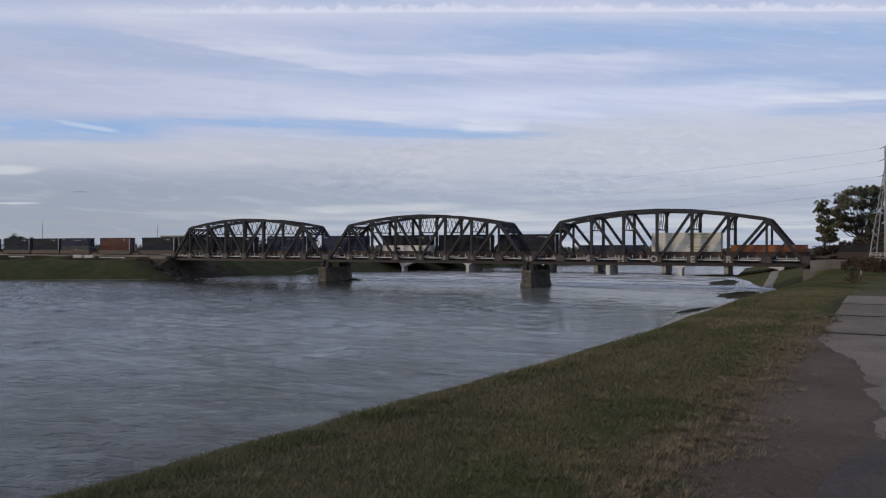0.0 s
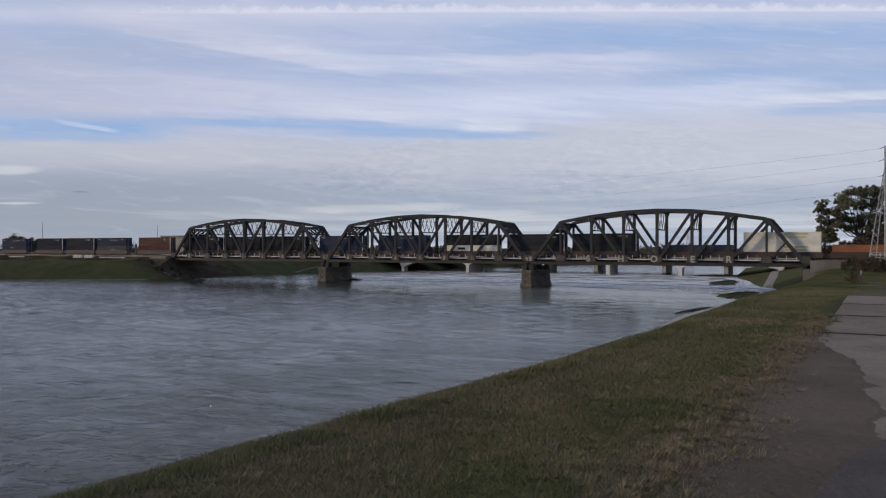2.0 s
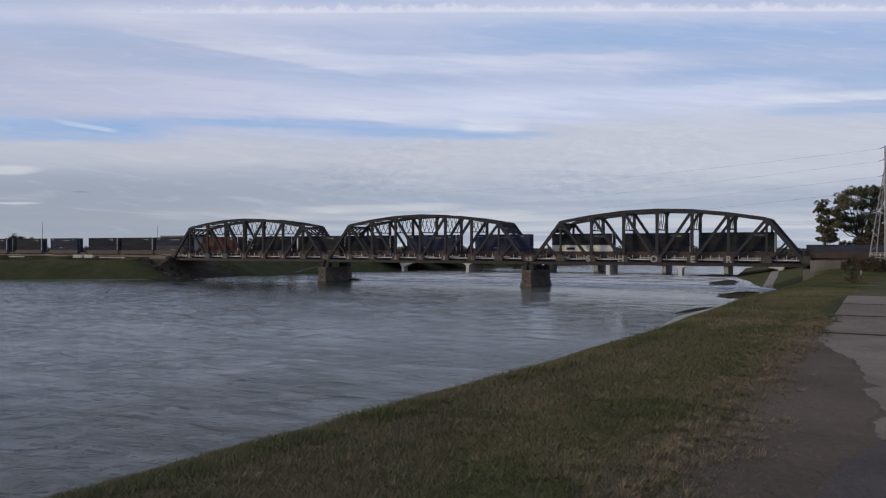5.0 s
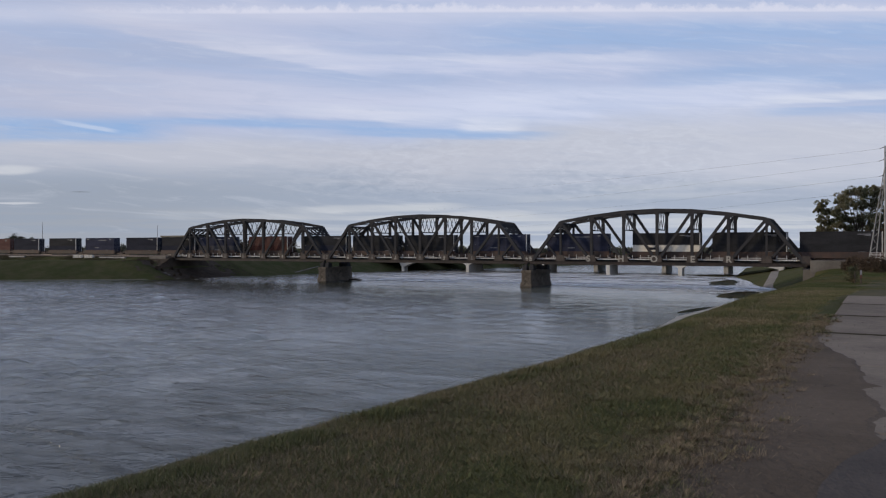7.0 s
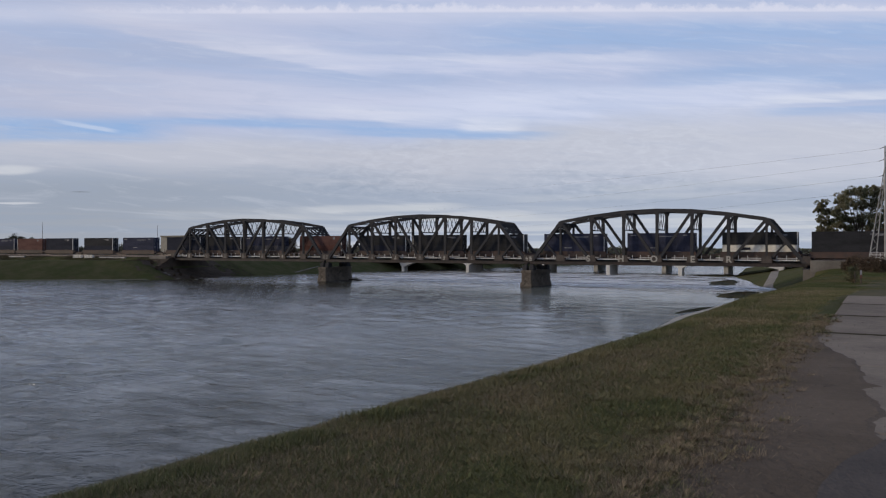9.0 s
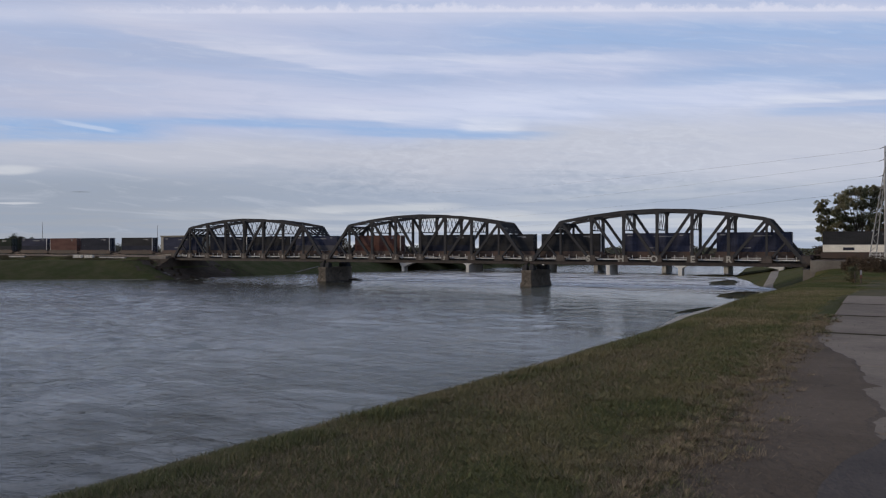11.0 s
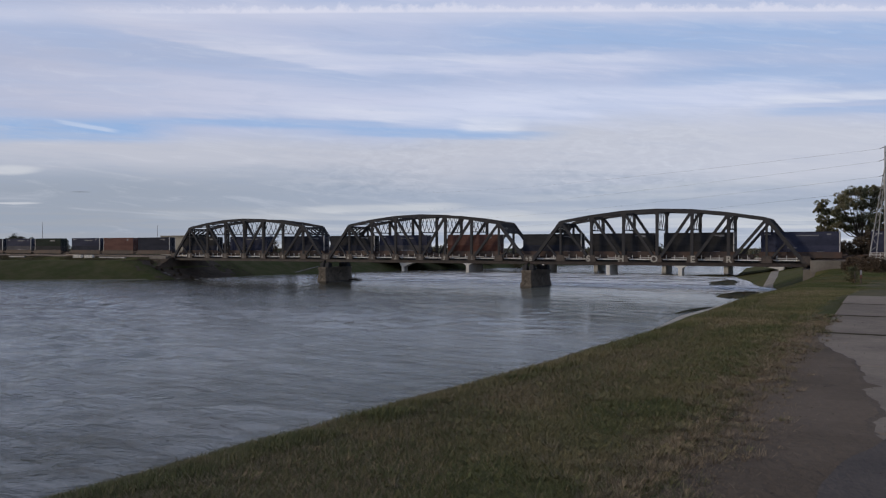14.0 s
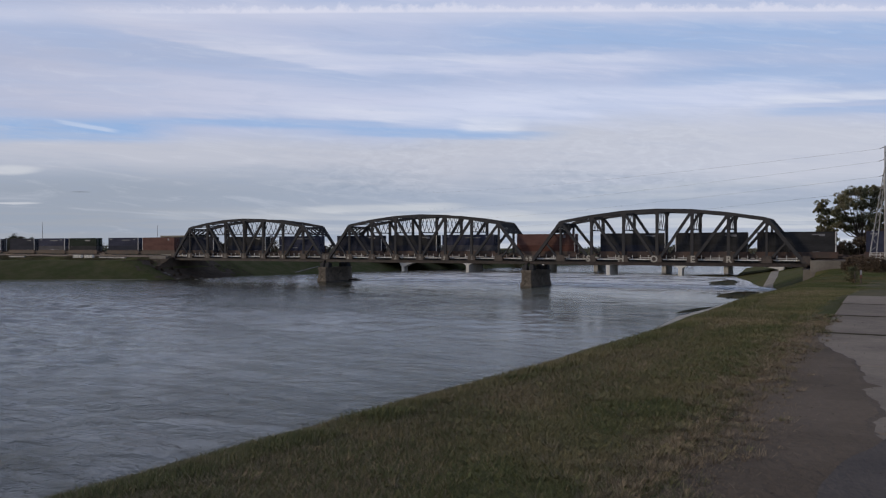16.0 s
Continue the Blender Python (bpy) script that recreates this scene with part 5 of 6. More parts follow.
def rocks():
    rnd = random.Random(4)
    spots = []
    x_left = X_END - 2 * PITCH - SPAN
    for k in range(14):
        spots.append((x_left + rnd.uniform(2, 22), D + rnd.uniform(-9, 2), rnd.uniform(0.4, 0.9)))
    for k in range(5):
        spots.append((X_END - 2 * PITCH + 3.5 + rnd.uniform(-1, 3), D + rnd.uniform(0, 3), rnd.uniform(0.4, 0.8)))
    for x, y, r in spots:
        bm = bmesh.new()
        bmesh.ops.create_icosphere(bm, subdivisions=1, radius=r)
        for v in bm.verts:
            v.co *= 0.75 + 0.45 * rnd.random()
            v.co.z *= 0.6
        ob = part("rock", bm, ROCK)
        ob.matrix_basis = pose(x, y, max(g(x, y), -0.15), 0, 0, rnd.uniform(0, 360))
        tagged(ob, "dark wet rock at the foot of the bridge", "rock", "rocks along the shore")


rocks()


def bank_soil():
    """Bare trampled soil on the slope round the bridge's far end."""
    x_left = X_END - 2 * PITCH - SPAN
    xs, ys = np.arange(x_left - 13, x_left + 24, 0.8), np.arange(D - 14, D + 24, 0.8)
    X, Y = np.meshgrid(xs, ys)
    Z = ground_height(X, Y) + 0.07
    rag = 2.2 * np.sin(Y * 0.9) + 1.4 * np.sin(X * 0.7 + Y * 0.4) + 0.9 * np.sin(Y * 2.3 + X)
    inside = np.minimum.reduce([X - x_left + 10, Y - D + 11, D + 20 - Y]) + rag
    bm = bmesh.new()
    grid = {}
    for i in range(len(ys) - 1):
        for j in range(len(xs) - 1):
            quad = ((i, j), (i, j + 1), (i + 1, j + 1), (i + 1, j))
            if min(inside[q] for q in quad) < 0 or max(Z[q] for q in quad) < 0 or max(Z[q] for q in quad) > 7.3:
                continue
            for q in quad:
                if q not in grid:
                    grid[q] = bm.verts.new((X[q], Y[q], Z[q]))
            bm.faces.new([grid[q] for q in quad])
    soil = part("bank_soil", bm, SOIL)
    tagged(soil, "bare dark brown soil on the bank under the bridge", "soil", kind="structure")


SOIL = material("bare_bank_soil", (0.066, 0.051, 0.040), (0.045, 0.037, 0.029), 0.25, 0.95, 0, 0.8, 9, coords="Position", spec=0.03, third=(0.072, 0.057, 0.045), spots=-0.04)
bank_soil()


FOAM = material("white_foam", (0.72, 0.73, 0.75), (0.5, 0.52, 0.55), 1.2, 0.6, 0, 0.8, 5, stretch=(1, 0.5, 1))


def strip_along(fn, ys, w0, w1, name, material_, parent, label, lift=0.02, jitter=0.0, seed=0, taper=0.0):
    """A thin sheet draped along a line x = fn(y)."""
    rnd = random.Random(seed)
    bm = bmesh.new()
    rows = []
    for y in ys:
        x = fn(y) + rnd.uniform(-jitter, jitter)
        narrow = min(1.0, 0.05 + (y - ys[0]) / taper) if taper else 1.0
        a_, b_ = x - w0 * narrow * rnd.uniform(1 - jitter, 1), x + w1 * narrow
        row = []
        for t in (0, 0.33, 0.66, 1):
            xx = a_ + (b_ - a_) * t
            row.append(bm.verts.new((xx, y, max(g(xx, y), 0.0) + lift * (1 if 0 < t < 1 else -0.5))))
        rows.append(row)
    for A, B in zip(rows, rows[1:]):
        for k in range(3):
            bm.faces.new((A[k], A[k + 1], B[k + 1], B[k]))
    return part(name, bm, material_, parent, label)


REVETMENT = material("pale_wet_concrete", (0.27, 0.255, 0.235), (0.19, 0.18, 0.165), 0.3, 0.9, 0, 0.3, 8, coords="Position", spec=0.1)


def shore_works():
    toe = strip_along(lambda y: float(right_shore(y)), np.arange(98, 180, 2.0), 1.3, 1.2, "revetment", REVETMENT, None, "", 0.08, taper=26.0)
    tagged(toe, "pale concrete strip along the water's edge", "revetment", kind="structure")
    ramp_ = strip_along(lambda y: np.interp(y, [211, 248, 320], [-26.1, -29.0, -36.0]), np.arange(211, 300, 2.0), 1.7, 1.7, "ramp_path", WALL_CONCRETE, None, "", 0.06)
    foot = strip_along(lambda y: -25.9, np.arange(207.0, 211.1, 1.0), 1.6, 1.5, "ramp_apron", CONCRETE, None, "", 0.1)
    tagged(foot, "pale concrete apron where the ramp meets the water", "apron", kind="structure")
    tagged(ramp_, "grey concrete ramp climbing the grassy bank", "path", kind="structure")


TRODDEN = material("trodden_dry_turf", (0.082, 0.070, 0.044), (0.056, 0.056, 0.030), 0.5, 0.95, 0, 0.6, 14, coords="Position", spec=0.03, third=(0.098, 0.082, 0.060), spots=0.0)
track = strip_along(lambda y: np.interp(y, [30, 50, 100], [0.6, -0.6, -1.6]) + 0.3 * math.sin(y * 0.6), np.arange(30.8, 110, 0.9), 1.9, 3.4, "dirt_track", TRODDEN, None, "", 0.05, 0.18, 6)
tagged(track, "trodden brown turf where the path ends", "dirt track", kind="structure")
SILT_EDGE = material("pale_wet_silt", (0.105, 0.098, 0.072), (0.075, 0.072, 0.050), 0.3, 0.8, 0, 0.4, 8, coords="Position", spec=0.1)
silt_edge = strip_along(lambda y: float(left_shore(y)) - 0.4, np.arange(60, 176, 2.0), 0.9, 0.7, "silt_edge", SILT_EDGE, None, "", 0.06, 0.1, 3)
tagged(silt_edge, "pale wet silt along the far waterline", "mud", kind="structure")
left_ramp = strip_along(lambda y: np.interp(y, [238, 256], [-200.6, -203.2]), np.arange(238, 257, 2.0), 0.35, 0.35, "ramp_path", STONE_CORE, None, "", 0.06)
tagged(left_ramp, "pale concrete ramp on the far grassy bank", "path", kind="structure")
shore_works()


MUD = material("wet_mud_and_weed", (0.030, 0.033, 0.017), (0.046, 0.038, 0.026), 0.5, 0.9, 0, 0.8, 9, coords="Position", spec=0.05)


def islets():
    rnd = random.Random(9)
    for x, y, lx, ly, h, lean in ((-27.7, 135, 0.75, 9.0, 0.22, 0.18), (-27.6, 181, 3.9, 13.0, 0.6, 0.0), (-41.0, 240, 4.8, 20, 0.5, -0.1), (-33.5, 205, 1.6, 4.5, 0.2, 0.0), (-53, 300, 9, 14, 0.4, 0.0)):
        bm = bmesh.new()
        rings = []
        n = 64
        waves = [(k, rnd.uniform(0.05, 0.34) / k ** 0.6, rnd.uniform(0, 6.28)) for k in (2, 3, 5, 7, 11, 16)]
        for r, z in ((1.0, -0.25), (0.85, 0.35), (0.6, 0.7), (0.35, 0.9), (0.1, 1.0)):
            ring = []
            for k in range(n):
                a_ = k * 6.2832 / n
                w = 1 + sum(s_ * math.sin(f_ * a_ + o_) for f_, s_, o_ in waves) * r
                ring.append(bm.verts.new((x + math.cos(a_) * lx * r * w + lean * math.sin(a_) * ly * r * w, y + math.sin(a_) * ly * r * w, h * z * (1 + rnd.uniform(-0.3, 0.3)))))
            rings.append(ring)
        for A, B in zip(rings, rings[1:]):
            for k in range(n):
                bm.faces.new((A[k], A[(k + 1) % n], B[(k + 1) % n], B[k]))
        bm.faces.new(rings[-1])
        tagged(part("islet", bm, MUD), "low muddy weed-grown islet in the shallows", "islet", "islets by the shore", "structure")


islets()


def scatter_flakes(name, pts, sizes, stretch, material_, label, category, lift, seed, tilt=0.0):
    """Many small irregular flakes lying flat, joined as one."""
    rnd = np.random.default_rng(seed)
    n = len(pts)
    ang = np.arange(6) * (np.pi / 3)
    r = rnd.uniform(0.55, 1.0, (n, 6)) * sizes[:, None]
    az = rnd.uniform(0, 2 * np.pi, n)
    lx, ly = np.cos(ang)[None] * r * stretch, np.sin(ang)[None] * r
    if stretch == 1:
        lx, ly = lx * np.cos(az)[:, None] - ly * np.sin(az)[:, None], lx * np.sin(az)[:, None] + ly * np.cos(az)[:, None]
    z = pts[:, 2:3] + lift + np.sin(ang + az[:, None]) * r * tilt
    v = np.stack([pts[:, 0:1] + lx, pts[:, 1:2] + ly, z], 2)
    me = quads_mesh(name, v, n, material_, 6)
    return tagged(new(name, me), label, category, kind="stuff")


LITTER = material("fallen_leaves", (0.080, 0.062, 0.045), (0.045, 0.036, 0.028), 3.0, 0.85, 0, 0, 5, random_v=0.6, island=True, coords="Position", spec=0.1)


def litter():
    rnd = np.random.default_rng(11)
    n = 650
    y = 3.5 * (34 / 3.5) ** rnd.random(n)
    x = -1.25 + np.abs(rnd.normal(size=n)) * 0.33 - 0.25
    x = np.where(rnd.random(n) < 0.12, rnd.uniform(-1.2, 0.4, n), x)
    z = np.where(x > -1.3, 8.826, ground_height(x, y) + 0.03)
    scatter_flakes("fallen_leaves", np.stack([x, y, z], 1), rnd.uniform(0.006, 0.016, n), 1, LITTER, "small brown fallen leaves and twigs along the path edge", "leaf litter", 0.004, 12, 0.35)


litter()


def rapids_material():
    """Streaks of broken white water with clear water between them."""
    mat = bpy.data.materials.new("rapids_foam")
    mat.use_nodes = True
    nt = mat.node_tree
    N, L = nt.nodes.new, nt.links.new
    b = nt.nodes["Principled BSDF"]
    b.inputs["Base Color"].default_value = (0.66, 0.67, 0.69, 1)
    b.inputs["Roughness"].default_value = 0.7
    b.inputs["Specular IOR Level"].default_value = 0.1
    geo = N("ShaderNodeNewGeometry")

    def nz(scale, stretch, detail, dist):
        mp = N("ShaderNodeMapping")
        mp.inputs["Scale"].default_value = stretch
        L(geo.outputs["Position"], mp.inputs[0])
        n = N("ShaderNodeTexNoise")
        L(mp.outputs[0], n.inputs["Vector"])
        n.inputs["Scale"].default_value, n.inputs["Detail"].default_value, n.inputs["Distortion"].default_value = scale, detail, dist
        return n.outputs["Fac"]

    def m(op, a_, b_, c_=None):
        n = N("ShaderNodeMath")
        n.operation = op
        n.use_clamp = op == "MULTIPLY"
        for i, v in enumerate((a_, b_, c_)):
            if v is None:
                continue
            if isinstance(v, (int, float)):
                n.inputs[i].default_value = v
            else:
                L(v, n.inputs[i])
        return n.outputs[0]

    def ramp(v, lo, hi):
        n = N("ShaderNodeMapRange")
        n.interpolation_type = "SMOOTHSTEP"
        L(v, n.inputs["Value"])
        n.inputs["From Min"].default_value, n.inputs["From Max"].default_value = lo, hi
        return n.outputs["Result"]

    sep = N("ShaderNodeSeparateXYZ")
    L(geo.outputs["Position"], sep.inputs[0])
    streak = nz(0.11, (0.55, 0.9, 1), 8, 0.9)
    fine = nz(0.9, (0.5, 1.1, 1), 5, 0.4)
    start = m("ADD", sep.outputs[1], m("MULTIPLY_ADD", ramp(sep.outputs[0], -95.0, -48.0), 16.0, -2.0))
    reach = m("MULTIPLY", ramp(m("ADD", start, m("DIVIDE", m("SUBTRACT", streak, 0.5), 0.017)), 196.0, 212.0), ramp(sep.outputs[1], 345.0, 270.0))
    side = ramp(sep.outputs[0], -198.0, -125.0)
    f = m("ADD", m("MULTIPLY", streak, 0.7), m("MULTIPLY", fine, 0.3))
    cov = m("MULTIPLY", m("MULTIPLY", ramp(f, 0.33, 0.64), reach), m("MULTIPLY", side, 0.64))
    tr = N("ShaderNodeBsdfTransparent")
    mx = N("ShaderNodeMixShader")
    L(cov, mx.inputs[0])
    L(tr.outputs[0], mx.inputs[1])
    L(b.outputs[0], mx.inputs[2])
    L(mx.outputs[0], nt.nodes["Material Output"].inputs["Surface"])
    return mat


def white_water():
    rnd = np.random.default_rng(21)
    bm = bmesh.new()
    rows = []
    for y in np.arange(160, 352, 4.0):
        a_, b_ = float(left_shore(y)) + 0.5, float(right_shore(y)) - 0.2
        rows.append([bm.verts.new((a_ + (b_ - a_) * k / 40, y, 0.17 + 0.03 * math.sin(k * 1.7 + y))) for k in range(41)])
    for A, B in zip(rows, rows[1:]):
        for k in range(40):
            bm.faces.new((A[k], A[k + 1], B[k + 1], B[k]))
    tagged(part("white_water", bm, rapids_material()), "streaks of broken white water in the rapids", "white water", kind="stuff")
    # foam pushed along the shore and round the islets
    m_ = 9000
    t, q = rnd.random(m_), rnd.normal(size=m_)
    which = rnd.integers(0, 3, m_)
    ya, yb, yc = 166 + 16 * t, 206 + 68 * t, 184 + 34 * t
    yy = np.choose(which, [ya, yb, yc])
    xx = np.choose(which, [right_shore(ya) + 0.3 - np.abs(q) * (0.35 + 0.5 * np.sin(ya * 0.9) ** 2), np.interp(yb, [206, 213, 223, 252, 274], [-24.6, -26.5, -33.0, -37.5, -45.0]) + q * 0.8, -33 + q * 1.2 + 4 * np.sin(t * 5)])
    p = np.stack([xx, yy, 0 * xx], 1)
    scatter_flakes("shore_foam", p, np.where(which == 0, 1.0, 2.0) * rnd.uniform(0.03, 0.11, m_) * (1 + 1.2 * (rnd.random(m_) > 0.93)), 2.4, FOAM, "white foam gathered along the shallow shore", "foam", 0.19, 23, 0.2)


white_water()


def warehouse():
    w = empty("warehouse", pose(-300, 262, g(-300, 262)), "low tan warehouse behind the railway", "building")
    bm = bmesh.new()
    box(bm, -4, 12, 0, 20, -0.3, 11.6)
    part("wall", bm, SIDING, w)
    bm = bmesh.new()
    box(bm, -4.4, 12.4, -0.4, 20.4, 11.604, 12.1)
    part("roof", bm, SIDING, w)


warehouse()


def barrier():
    f_ = empty("white_barrier", pose(-2.6, 179.5, g(-2.6, 179.5)), "white painted pipe barrier by the track", "barrier")
    for x in (0.0, 1.6, 3.2, 4.8):
        bm = bmesh.new()
        tube(bm, [(x, 0, -0.2), (x, 0, 2.6)], 0.06, 8)
        part("post", bm, POST_PALE, f_)
    for z in (1.6, 2.2, 2.6):
        bm = bmesh.new()
        tube(bm, [(-0.1, 0, z), (5.0, 0, z)], 0.07, 8)
        part("bar", bm, POST_PALE, f_)


barrier()


def utility_tower():
    """Lattice leg pair of a power pole with insulators; wires run off across the river."""
    y = 182.0
    t = empty("power_pole", pose(0.1, y, g(0.0, y) - 0.2), "grey steel power pole with leaning brace and insulators", "power pole")
    h = 24.2
    bm = bmesh.new()
    tube(bm, [(-0.15, 0, 0), (-0.3, 0, h)], [0.26, 0.14], 10)
    part("pole", bm, POLE_GREY, t)
    bm = bmesh.new()
    tube(bm, [(-3.3, 0.6, 0.0), (-0.42, 0.1, h * 0.80)], [0.12, 0.09], 8)
    part("brace", bm, POLE_GREY, t)
    bm = bmesh.new()
    tube(bm, [(-2.0, 0.6, 0.0), (-0.3, 0.1, h * 0.78)], [0.11, 0.09], 8)
    part("brace", bm, POLE_GREY, t)
    for k in range(13):
        f0, f1 = k / 14, (k + 1) / 14
        p0 = Vector((-3.3, 0.6, 0)).lerp(Vector((-0.42, 0.1, h * 0.8)), f0)
        p1 = Vector((-2.0, 0.6, 0)).lerp(Vector((-0.3, 0.1, h * 0.78)), f1)
        if k % 2:
            p0, p1 = Vector((-2.0, 0.6, 0)).lerp(Vector((-0.3, 0.1, h * 0.78)), f0), Vector((-3.3, 0.6, 0)).lerp(Vector((-0.42, 0.1, h * 0.8)), f1)
        bm = bmesh.new()
        bar(bm, p0, p1, 0.10, 0.06)
        part("lacing_bar", bm, POLE_GREY, t)
    tops = []
    for z in (h - 0.6, h - 3.1, h - 6.2, h - 9.0):
        bm = bmesh.new()
        tube(bm, [(-0.2, 0, z + 0.4), (-1.3, 0.0, z)], 0.07, 6)
        part("insulator", bm, GUSSET, t)
        tops.append(z)
    for z, far_z in zip(tops, (56.0, 42.0, 32.5, 24.0)):
        bm = bmesh.new()
        a = Vector((-1.3 + 0.1, y, z + g(0.0, y) - 0.2))
        b = Vector((-330, 560, far_z))
        pts = []
        for k in range(41):
            s_ = k / 40
            p = a.lerp(b, s_)
            p.z -= 4 * 2.0 * s_ * (1 - s_)
            pts.append(p)
        tube(bm, pts, 0.015, 5)
        ob = part("power_wire", bm, GUSSET)
        tagged(ob, "thin dark overhead wire crossing the river", "wire", "overhead wires")


utility_tower()


def small_posts():
    for x, y, h, cap in ((-2.4, 98, 1.25, True), (-3.1, 101, 1.5, False)):
        p_ = empty("marker_post", pose(x, y, g(x, y) - 0.1), "short post with white and red marker beside the levee" if cap else "weathered grey fence post in the grass", "post", "posts")
        bm = bmesh.new()
        tube(bm, [(0, 0, 0), (0, 0, h)], 0.07, 8)
        part("post", bm, TIMBER, p_)
        if cap:
            bm = bmesh.new()
            box(bm, -0.11, 0.11, -0.12, -0.08, h - 0.1, h + 0.42)
            part("plate", bm, MARK, p_, "white marker plate")
            bm = bmesh.new()
            box(bm, -0.11, 0.11, -0.12, -0.08, h - 0.45, h - 0.104)
            part("plate", bm, PAINTS["red"], p_, "red marker plate")


small_posts()


# ---- grass on the levee ----
def blades(name, material_, count, seed, y_max, dry, straw=False):
    rnd = np.random.default_rng(seed)
    # denser close by: choose the distance so that the density falls off with it
    t = rnd.random(count)
    y = 2.2 * (y_max / 2.2) ** t
    lo, hi = crest_x(y) - 1.1 - 0.03 * y, np.full(count, -1.22)
    if dry:
        patch = np.sin(y * 1.7) + 0.6 * np.sin(y * 4.9 + 1) + 0.5 * np.sin(y * 9.1)
        x = hi - 0.24 + rnd.normal(size=count) * 0.25 * np.clip(1.6 - y / 16, 0.45, 1) + 0.08 * patch
        x = np.where(rnd.random(count) < 0.05, x + np.abs(rnd.normal(size=count)) * 0.22, x)
    else:
        x = lo + (hi - lo) * rnd.random(count)
        thin = np.clip((-1.45 + 0.08 * np.sin(y * 1.7) + 0.06 * np.sin(y * 6.3) - x) / 0.5, 0, 1) ** 1.5
        clump = 0.5 + 0.5 * np.sin(x * 3.1 + 2 * np.sin(y * 1.3)) * np.sin(y * 2.3 + 1.7 * np.sin(x * 2.1))
        keep = rnd.random(count) < thin * (0.55 + 0.45 * clump)
        if straw:
            dry_patch = 0.5 + 0.5 * np.sin(x * 1.9 + 1.5 * np.sin(y * 0.8)) * np.sin(y * 0.9 + 1.2 * np.sin(x * 1.3))
            inland = 0.14 + 0.86 * smooth((-2.3 - x + 0.5 * np.sin(y * 0.7)) / 1.0)
            keep &= rnd.random(count) < inland * (0.55 + 0.45 * dry_patch) * (1 - 0.45 * smooth((y - 10) / 14))
        x, y = x[keep], y[keep]
    n = len(x)
    z = ground_height(x, y) - 0.01
    far = 1 + y / 16.0
    h = rnd.uniform(0.014, 0.042, n) * (1 + 0.6 * (rnd.random(n) > 0.97)) * np.minimum(1 + y / 30.0, 1.5)
    h = h * (1.35 if straw else 1.0)
    wdt = rnd.uniform(0.0014, 0.0030, n) * far
    az = rnd.uniform(0, 2 * np.pi, n)
    lean = rnd.uniform(0.4, 1.8, n) * h
    laz = rnd.uniform(0, 2 * np.pi, n)
    base = np.stack([x, y, z], 1)
    side = np.stack([np.cos(az), np.sin(az), 0 * az], 1) * wdt[:, None]
    tip = base + np.stack([np.cos(laz) * lean, np.sin(laz) * lean, h], 1)
    v = np.stack([base - side, base + side, tip], 1)
    me = quads_mesh(name, v, n, material_, 3)
    return new(name, me)


tagged(blades("grass", BLADE, 1150000, 1, 80, False), "short olive-green mown grass on the levee", "grass", kind="stuff")
tagged(blades("dry_grass", BLADE_DRY, 52000, 2, 20, True), "straw-brown dry grass along the path", "grass", kind="stuff")
tagged(blades("straw", BLADE_DRY, 520000, 3, 60, False, True), "scattered straw-coloured blades in the grass", "grass", kind="stuff")


def levee_grass():
    """The lawn on the lower levee, towards the bridge, in coarser blades."""
    rnd = np.random.default_rng(61)
    n = 340000
    y = 55 * (186 / 55.0) ** rnd.random(n)
    x = crest_x(y) - 13 + rnd.random(n) * 27
    z = ground_height(x, y)
    keep = (z > 0.3) & (rnd.random(n) < smooth((y - 55) / 25)) & (x > right_shore(y) + 1.2)
    x, y, z = x[keep], y[keep], z[keep]
    k = len(x)
    h = rnd.uniform(0.04, 0.13, k) * (0.8 + 0.5 * np.sin(x * 0.7 + np.sin(y * 0.31)) * np.sin(y * 0.23))
    az, la = rnd.uniform(0, 6.28, k), rnd.uniform(0, 6.28, k)
    base = np.stack([x, y, z - 0.02], 1)
    side = np.stack([np.cos(az), np.sin(az), 0 * az], 1) * (rnd.uniform(0.012, 0.03, k) * y / 80)[:, None]
    tip = base + np.stack([np.cos(la) * h, np.sin(la) * h, h], 1)
    me = quads_mesh("levee_grass", np.stack([base - side, base + side, tip], 1), k, LEVEE_BLADE, 3)
    tagged(new("levee_grass", me), "olive-green grass on the lower levee by the bridge", "grass", kind="stuff")


LEVEE_BLADE = material("levee_grass_blades", (0.053, 0.065, 0.027), (0.092, 0.084, 0.044), 0.09, 0.85, 0, 0, 6, random_v=0.3, island=True, coords="Position", spec=0.06)
levee_grass()


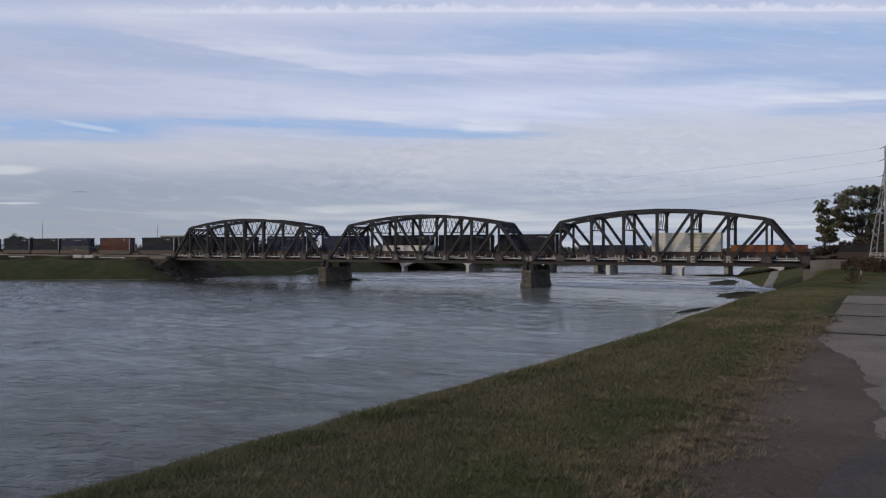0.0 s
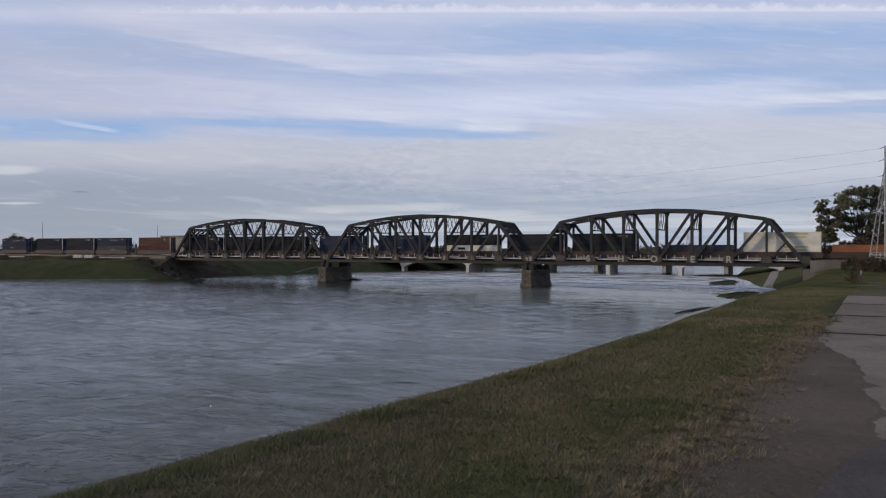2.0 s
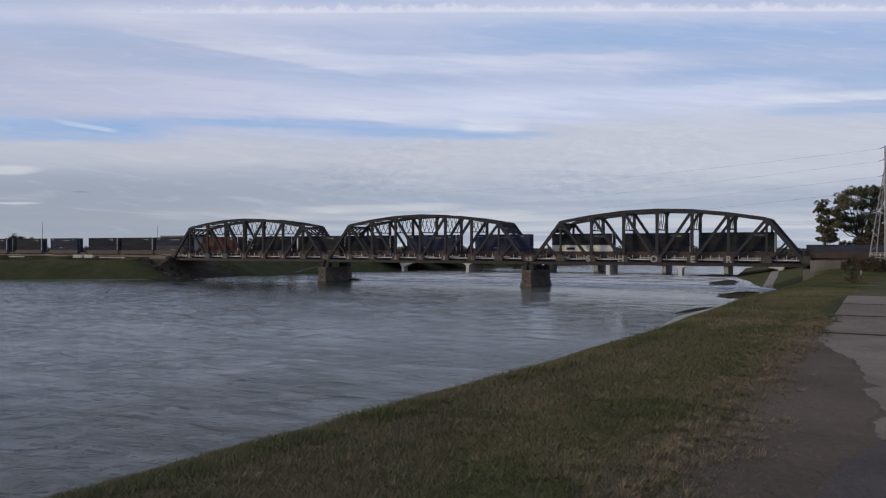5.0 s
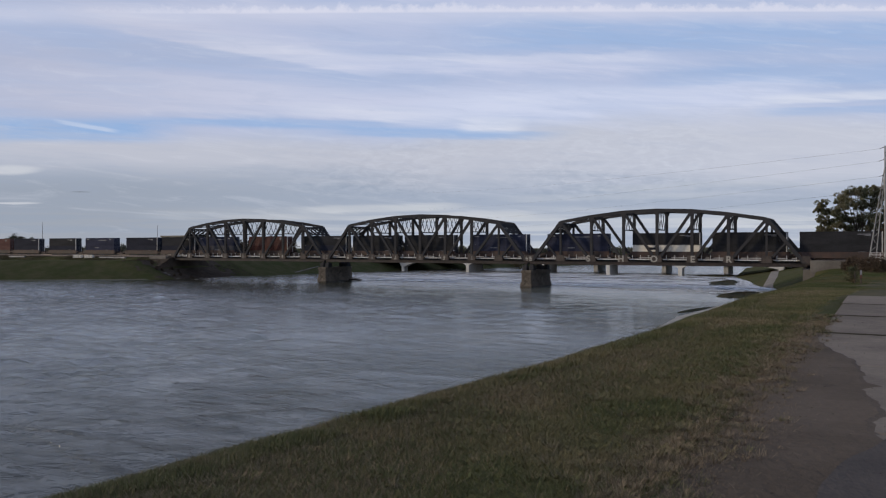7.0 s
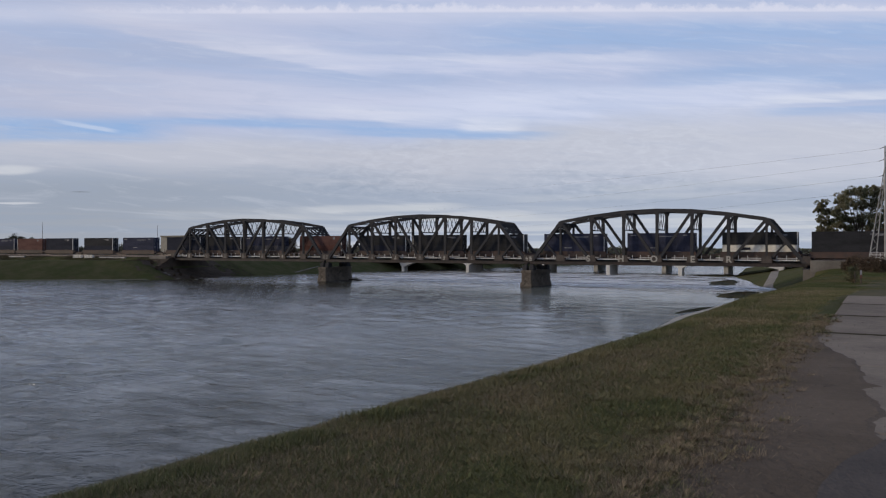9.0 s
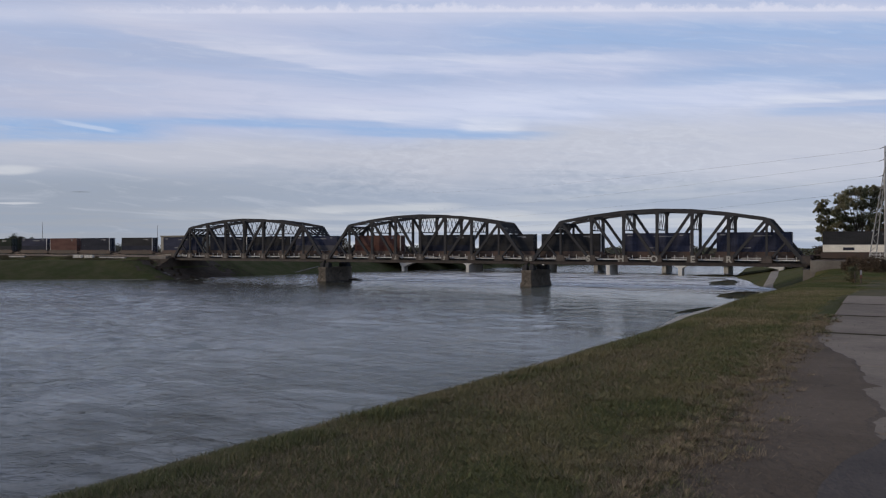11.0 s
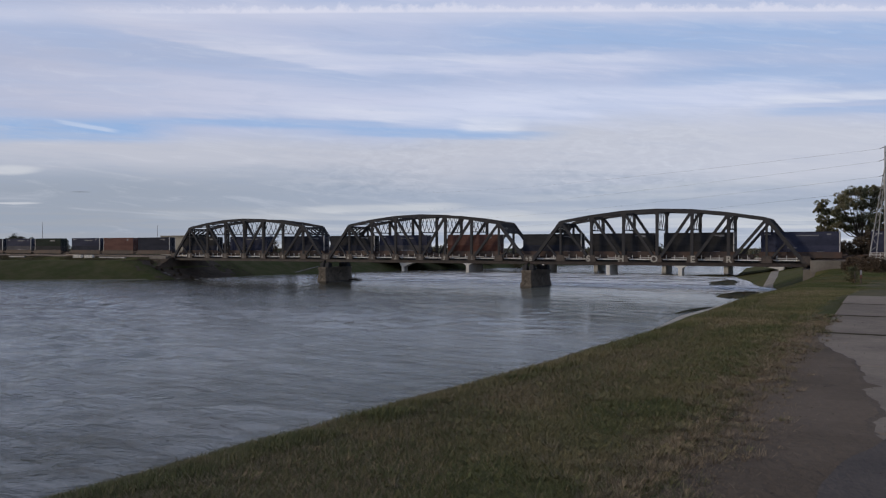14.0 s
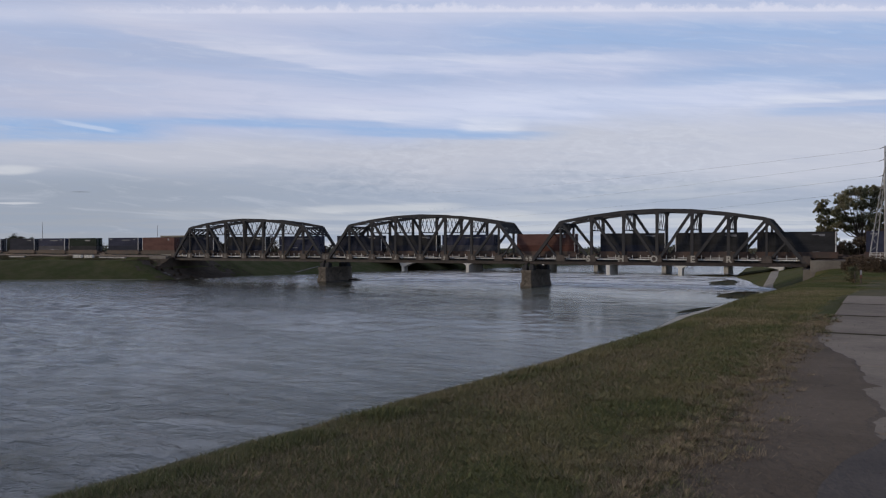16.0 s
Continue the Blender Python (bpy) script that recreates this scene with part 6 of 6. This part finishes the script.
def tufts(name, material_, count, per, seed, spread, label):
    """Loose tussocks: sheaves of longer blades leaning out from common roots."""
    rnd = np.random.default_rng(seed)
    y = 3.0 * (22 / 3.0) ** rnd.random(count)
    bay = 0.09 * np.sin(y * 1.9) + 0.04 * np.sin(y * 4.7 + 1)
    x = np.where(rnd.random(count) < spread, -1.48 + bay + rnd.normal(size=count) * 0.23, crest_x(y) + (-1.5 - crest_x(y)) * rnd.random(count))
    big = rnd.uniform(0.45, 1.25, count)
    x, y, big = np.repeat(x, per), np.repeat(y, per), np.repeat(big, per)
    n = len(x)
    r, a = np.abs(rnd.normal(size=n)) * 0.045 * big, rnd.uniform(0, 6.28, n)
    x, y = x + np.cos(a) * r, y + np.sin(a) * r
    z = np.maximum(ground_height(x, y), np.where(x > -1.3, 8.8, 0)) - 0.006
    h = rnd.uniform(0.025, 0.085, n) * big
    la = a + rnd.normal(size=n) * 0.7
    lean = h * rnd.uniform(0.5, 1.7, n)
    base = np.stack([x, y, z], 1)
    side = np.stack([-np.sin(la), np.cos(la), 0 * la], 1) * (rnd.uniform(0.0010, 0.0022, n) * (1 + y / 14))[:, None]
    tip = base + np.stack([np.cos(la) * lean, np.sin(la) * lean, h], 1)
    me = quads_mesh(name, np.stack([base - side, base + side, tip], 1), n, material_, 3)
    tagged(new(name, me), label, "grass", kind="stuff")


tufts("dry_tufts", BLADE_DRY, 900, 46, 71, 0.8, "dry straw-brown tussocks along the path edge")
tufts("green_tufts", BLADE, 1500, 40, 72, 0.25, "ragged olive-green tussocks in the mown grass")


def crest_fringe():
    """Longer unmown grass along the shoulder of the levee."""
    rnd = np.random.default_rng(81)
    n = 90000
    y = 3.0 * (70 / 3.0) ** rnd.random(n)
    x = crest_x(y) + 0.1 - np.abs(rnd.normal(size=n)) * 0.55
    big = 0.55 + 0.45 * np.sin(y * 2.1 + 3 * np.sin(y * 0.7)) * np.sin(y * 5.3)
    h = rnd.uniform(0.05, 0.135, n) * np.clip(big, 0.4, 1) * np.minimum(1 + y / 40, 1.8)
    la = rnd.uniform(0, 6.28, n)
    base = np.stack([x, y, ground_height(x, y) - 0.01], 1)
    side = np.stack([-np.sin(la), np.cos(la), 0 * la], 1) * (rnd.uniform(0.0015, 0.0035, n) * (1 + y / 16))[:, None]
    tip = base + np.stack([np.cos(la) * h * 0.6, np.sin(la) * h * 0.6, h], 1)
    me = quads_mesh("shoulder_grass", np.stack([base - side, base + side, tip], 1), n, BLADE, 3)
    tagged(new("shoulder_grass", me), "longer ragged grass along the shoulder of the levee", "grass", kind="stuff")


crest_fringe()


def bank_weeds():
    """Long rough grass on the far embankment and brown weeds along its top."""
    rnd = np.random.default_rng(41)
    for name, n, material_, lo_y, hi_y, label, tall in (("bank_grass", 130000, BANK_GRASS, 90, 189, "long dark rough grass on the far embankment", 0.15),
                                                      ("bank_weeds", 26000, BANK_WEED, 184, 190.5, "brown weeds along the top of the embankment", 0.8)):
        y = rnd.uniform(lo_y, hi_y, n)
        x = left_shore(y) - (rnd.random(n) ** 1.3) * 95 - 0.3 if name == "bank_grass" else rnd.uniform(-430, -216, n)
        z = ground_height(x, y)
        keep = (z > 0.05) & (y < 189.5)
        x, y, z = x[keep], y[keep], z[keep]
        k = len(x)
        h = tall * rnd.uniform(0.3, 1.0, k) * (0.6 + 0.5 * np.sin(x * 0.21) * np.sin(x * 0.083 + y * 0.13))
        az, la = rnd.uniform(0, 6.28, k), rnd.uniform(0, 6.28, k)
        base = np.stack([x, y, z - 0.03], 1)
        side = np.stack([np.cos(az), np.sin(az), 0 * az], 1) * rnd.uniform(0.03, 0.09, k)[:, None]
        tip = base + np.stack([np.cos(la) * h * 0.6, np.sin(la) * h * 0.6, h], 1)
        me = quads_mesh(name, np.stack([base - side, base + side, tip], 1), k, material_, 3)
        tagged(new(name, me), label, "grass", kind="stuff")


BANK_GRASS = material("bank_grass_blades", (0.050, 0.058, 0.026), (0.074, 0.064, 0.038), 0.12, 0.9, 0, 0, 8, random_v=0.22, island=True, coords="Position", spec=0.03)
BANK_WEED = material("brown_weed_blades", (0.085, 0.066, 0.045), (0.055, 0.048, 0.032), 0.12, 0.9, 0, 0, 8, random_v=0.4, island=True, coords="Position", spec=0.03)
bank_weeds()


def driftwood():
    for x, y, ln, turn in ((3.8, 9.5, 5.0, 20), (4.4, 11.0, 4.0, -15), (3.6, 10.2, 3.5, 40)):
        ob = empty("driftwood", pose(X_END - 2 * PITCH + x, D + y, 0.3, 0, 6, turn), "dark waterlogged driftwood caught against the pier", "driftwood", "driftwood by the pier")
        bm = bmesh.new()
        tube(bm, [(-ln / 2, 0, 0), (-ln / 6, 0.2, 0.15), (ln / 4, -0.1, 0.05), (ln / 2, 0.1, 0.3)], [0.22, 0.28, 0.22, 0.08], 8)
        part("log", bm, BARK, ob)
        bm = bmesh.new()
        tube(bm, [(0, 0, 0.1), (0.5, 0.5, 0.8), (0.7, 0.6, 1.3)], [0.1, 0.07, 0.03], 6)
        part("branch", bm, BARK, ob)


driftwood()


def lawn_behind():
    """The same lawn, sparser, where the camera has its back."""
    rnd = np.random.default_rng(51)
    n = 60000
    x, y = rnd.uniform(-8, -1.4, n), rnd.uniform(-8, 2.4, n)
    base = np.stack([x, y, ground_height(x, y) - 0.01], 1)
    az, la, h = rnd.uniform(0, 6.28, n), rnd.uniform(0, 6.28, n), rnd.uniform(0.014, 0.042, n)
    side = np.stack([np.cos(az), np.sin(az), 0 * az], 1) * 0.004
    tip = base + np.stack([np.cos(la) * h, np.sin(la) * h, h], 1)
    me = quads_mesh("lawn", np.stack([base - side, base + side, tip], 1), n, BLADE, 3)
    tagged(new("lawn", me), "short olive-green mown grass beside the path", "grass", kind="stuff")


lawn_behind()


# ---- what moves ----
def motions():
    for thing, s, z in TRAIN:
        walk(thing, [(t, pose(s + V * t, TRACK_Y - 1.65 + 0.0, RAIL + z)) for t in (0, 8, 16)])
    walk(river, [(t, pose(0, 18.4 - RIVER_V * t, 0)) for t in (0, 8, 16)])


motions()
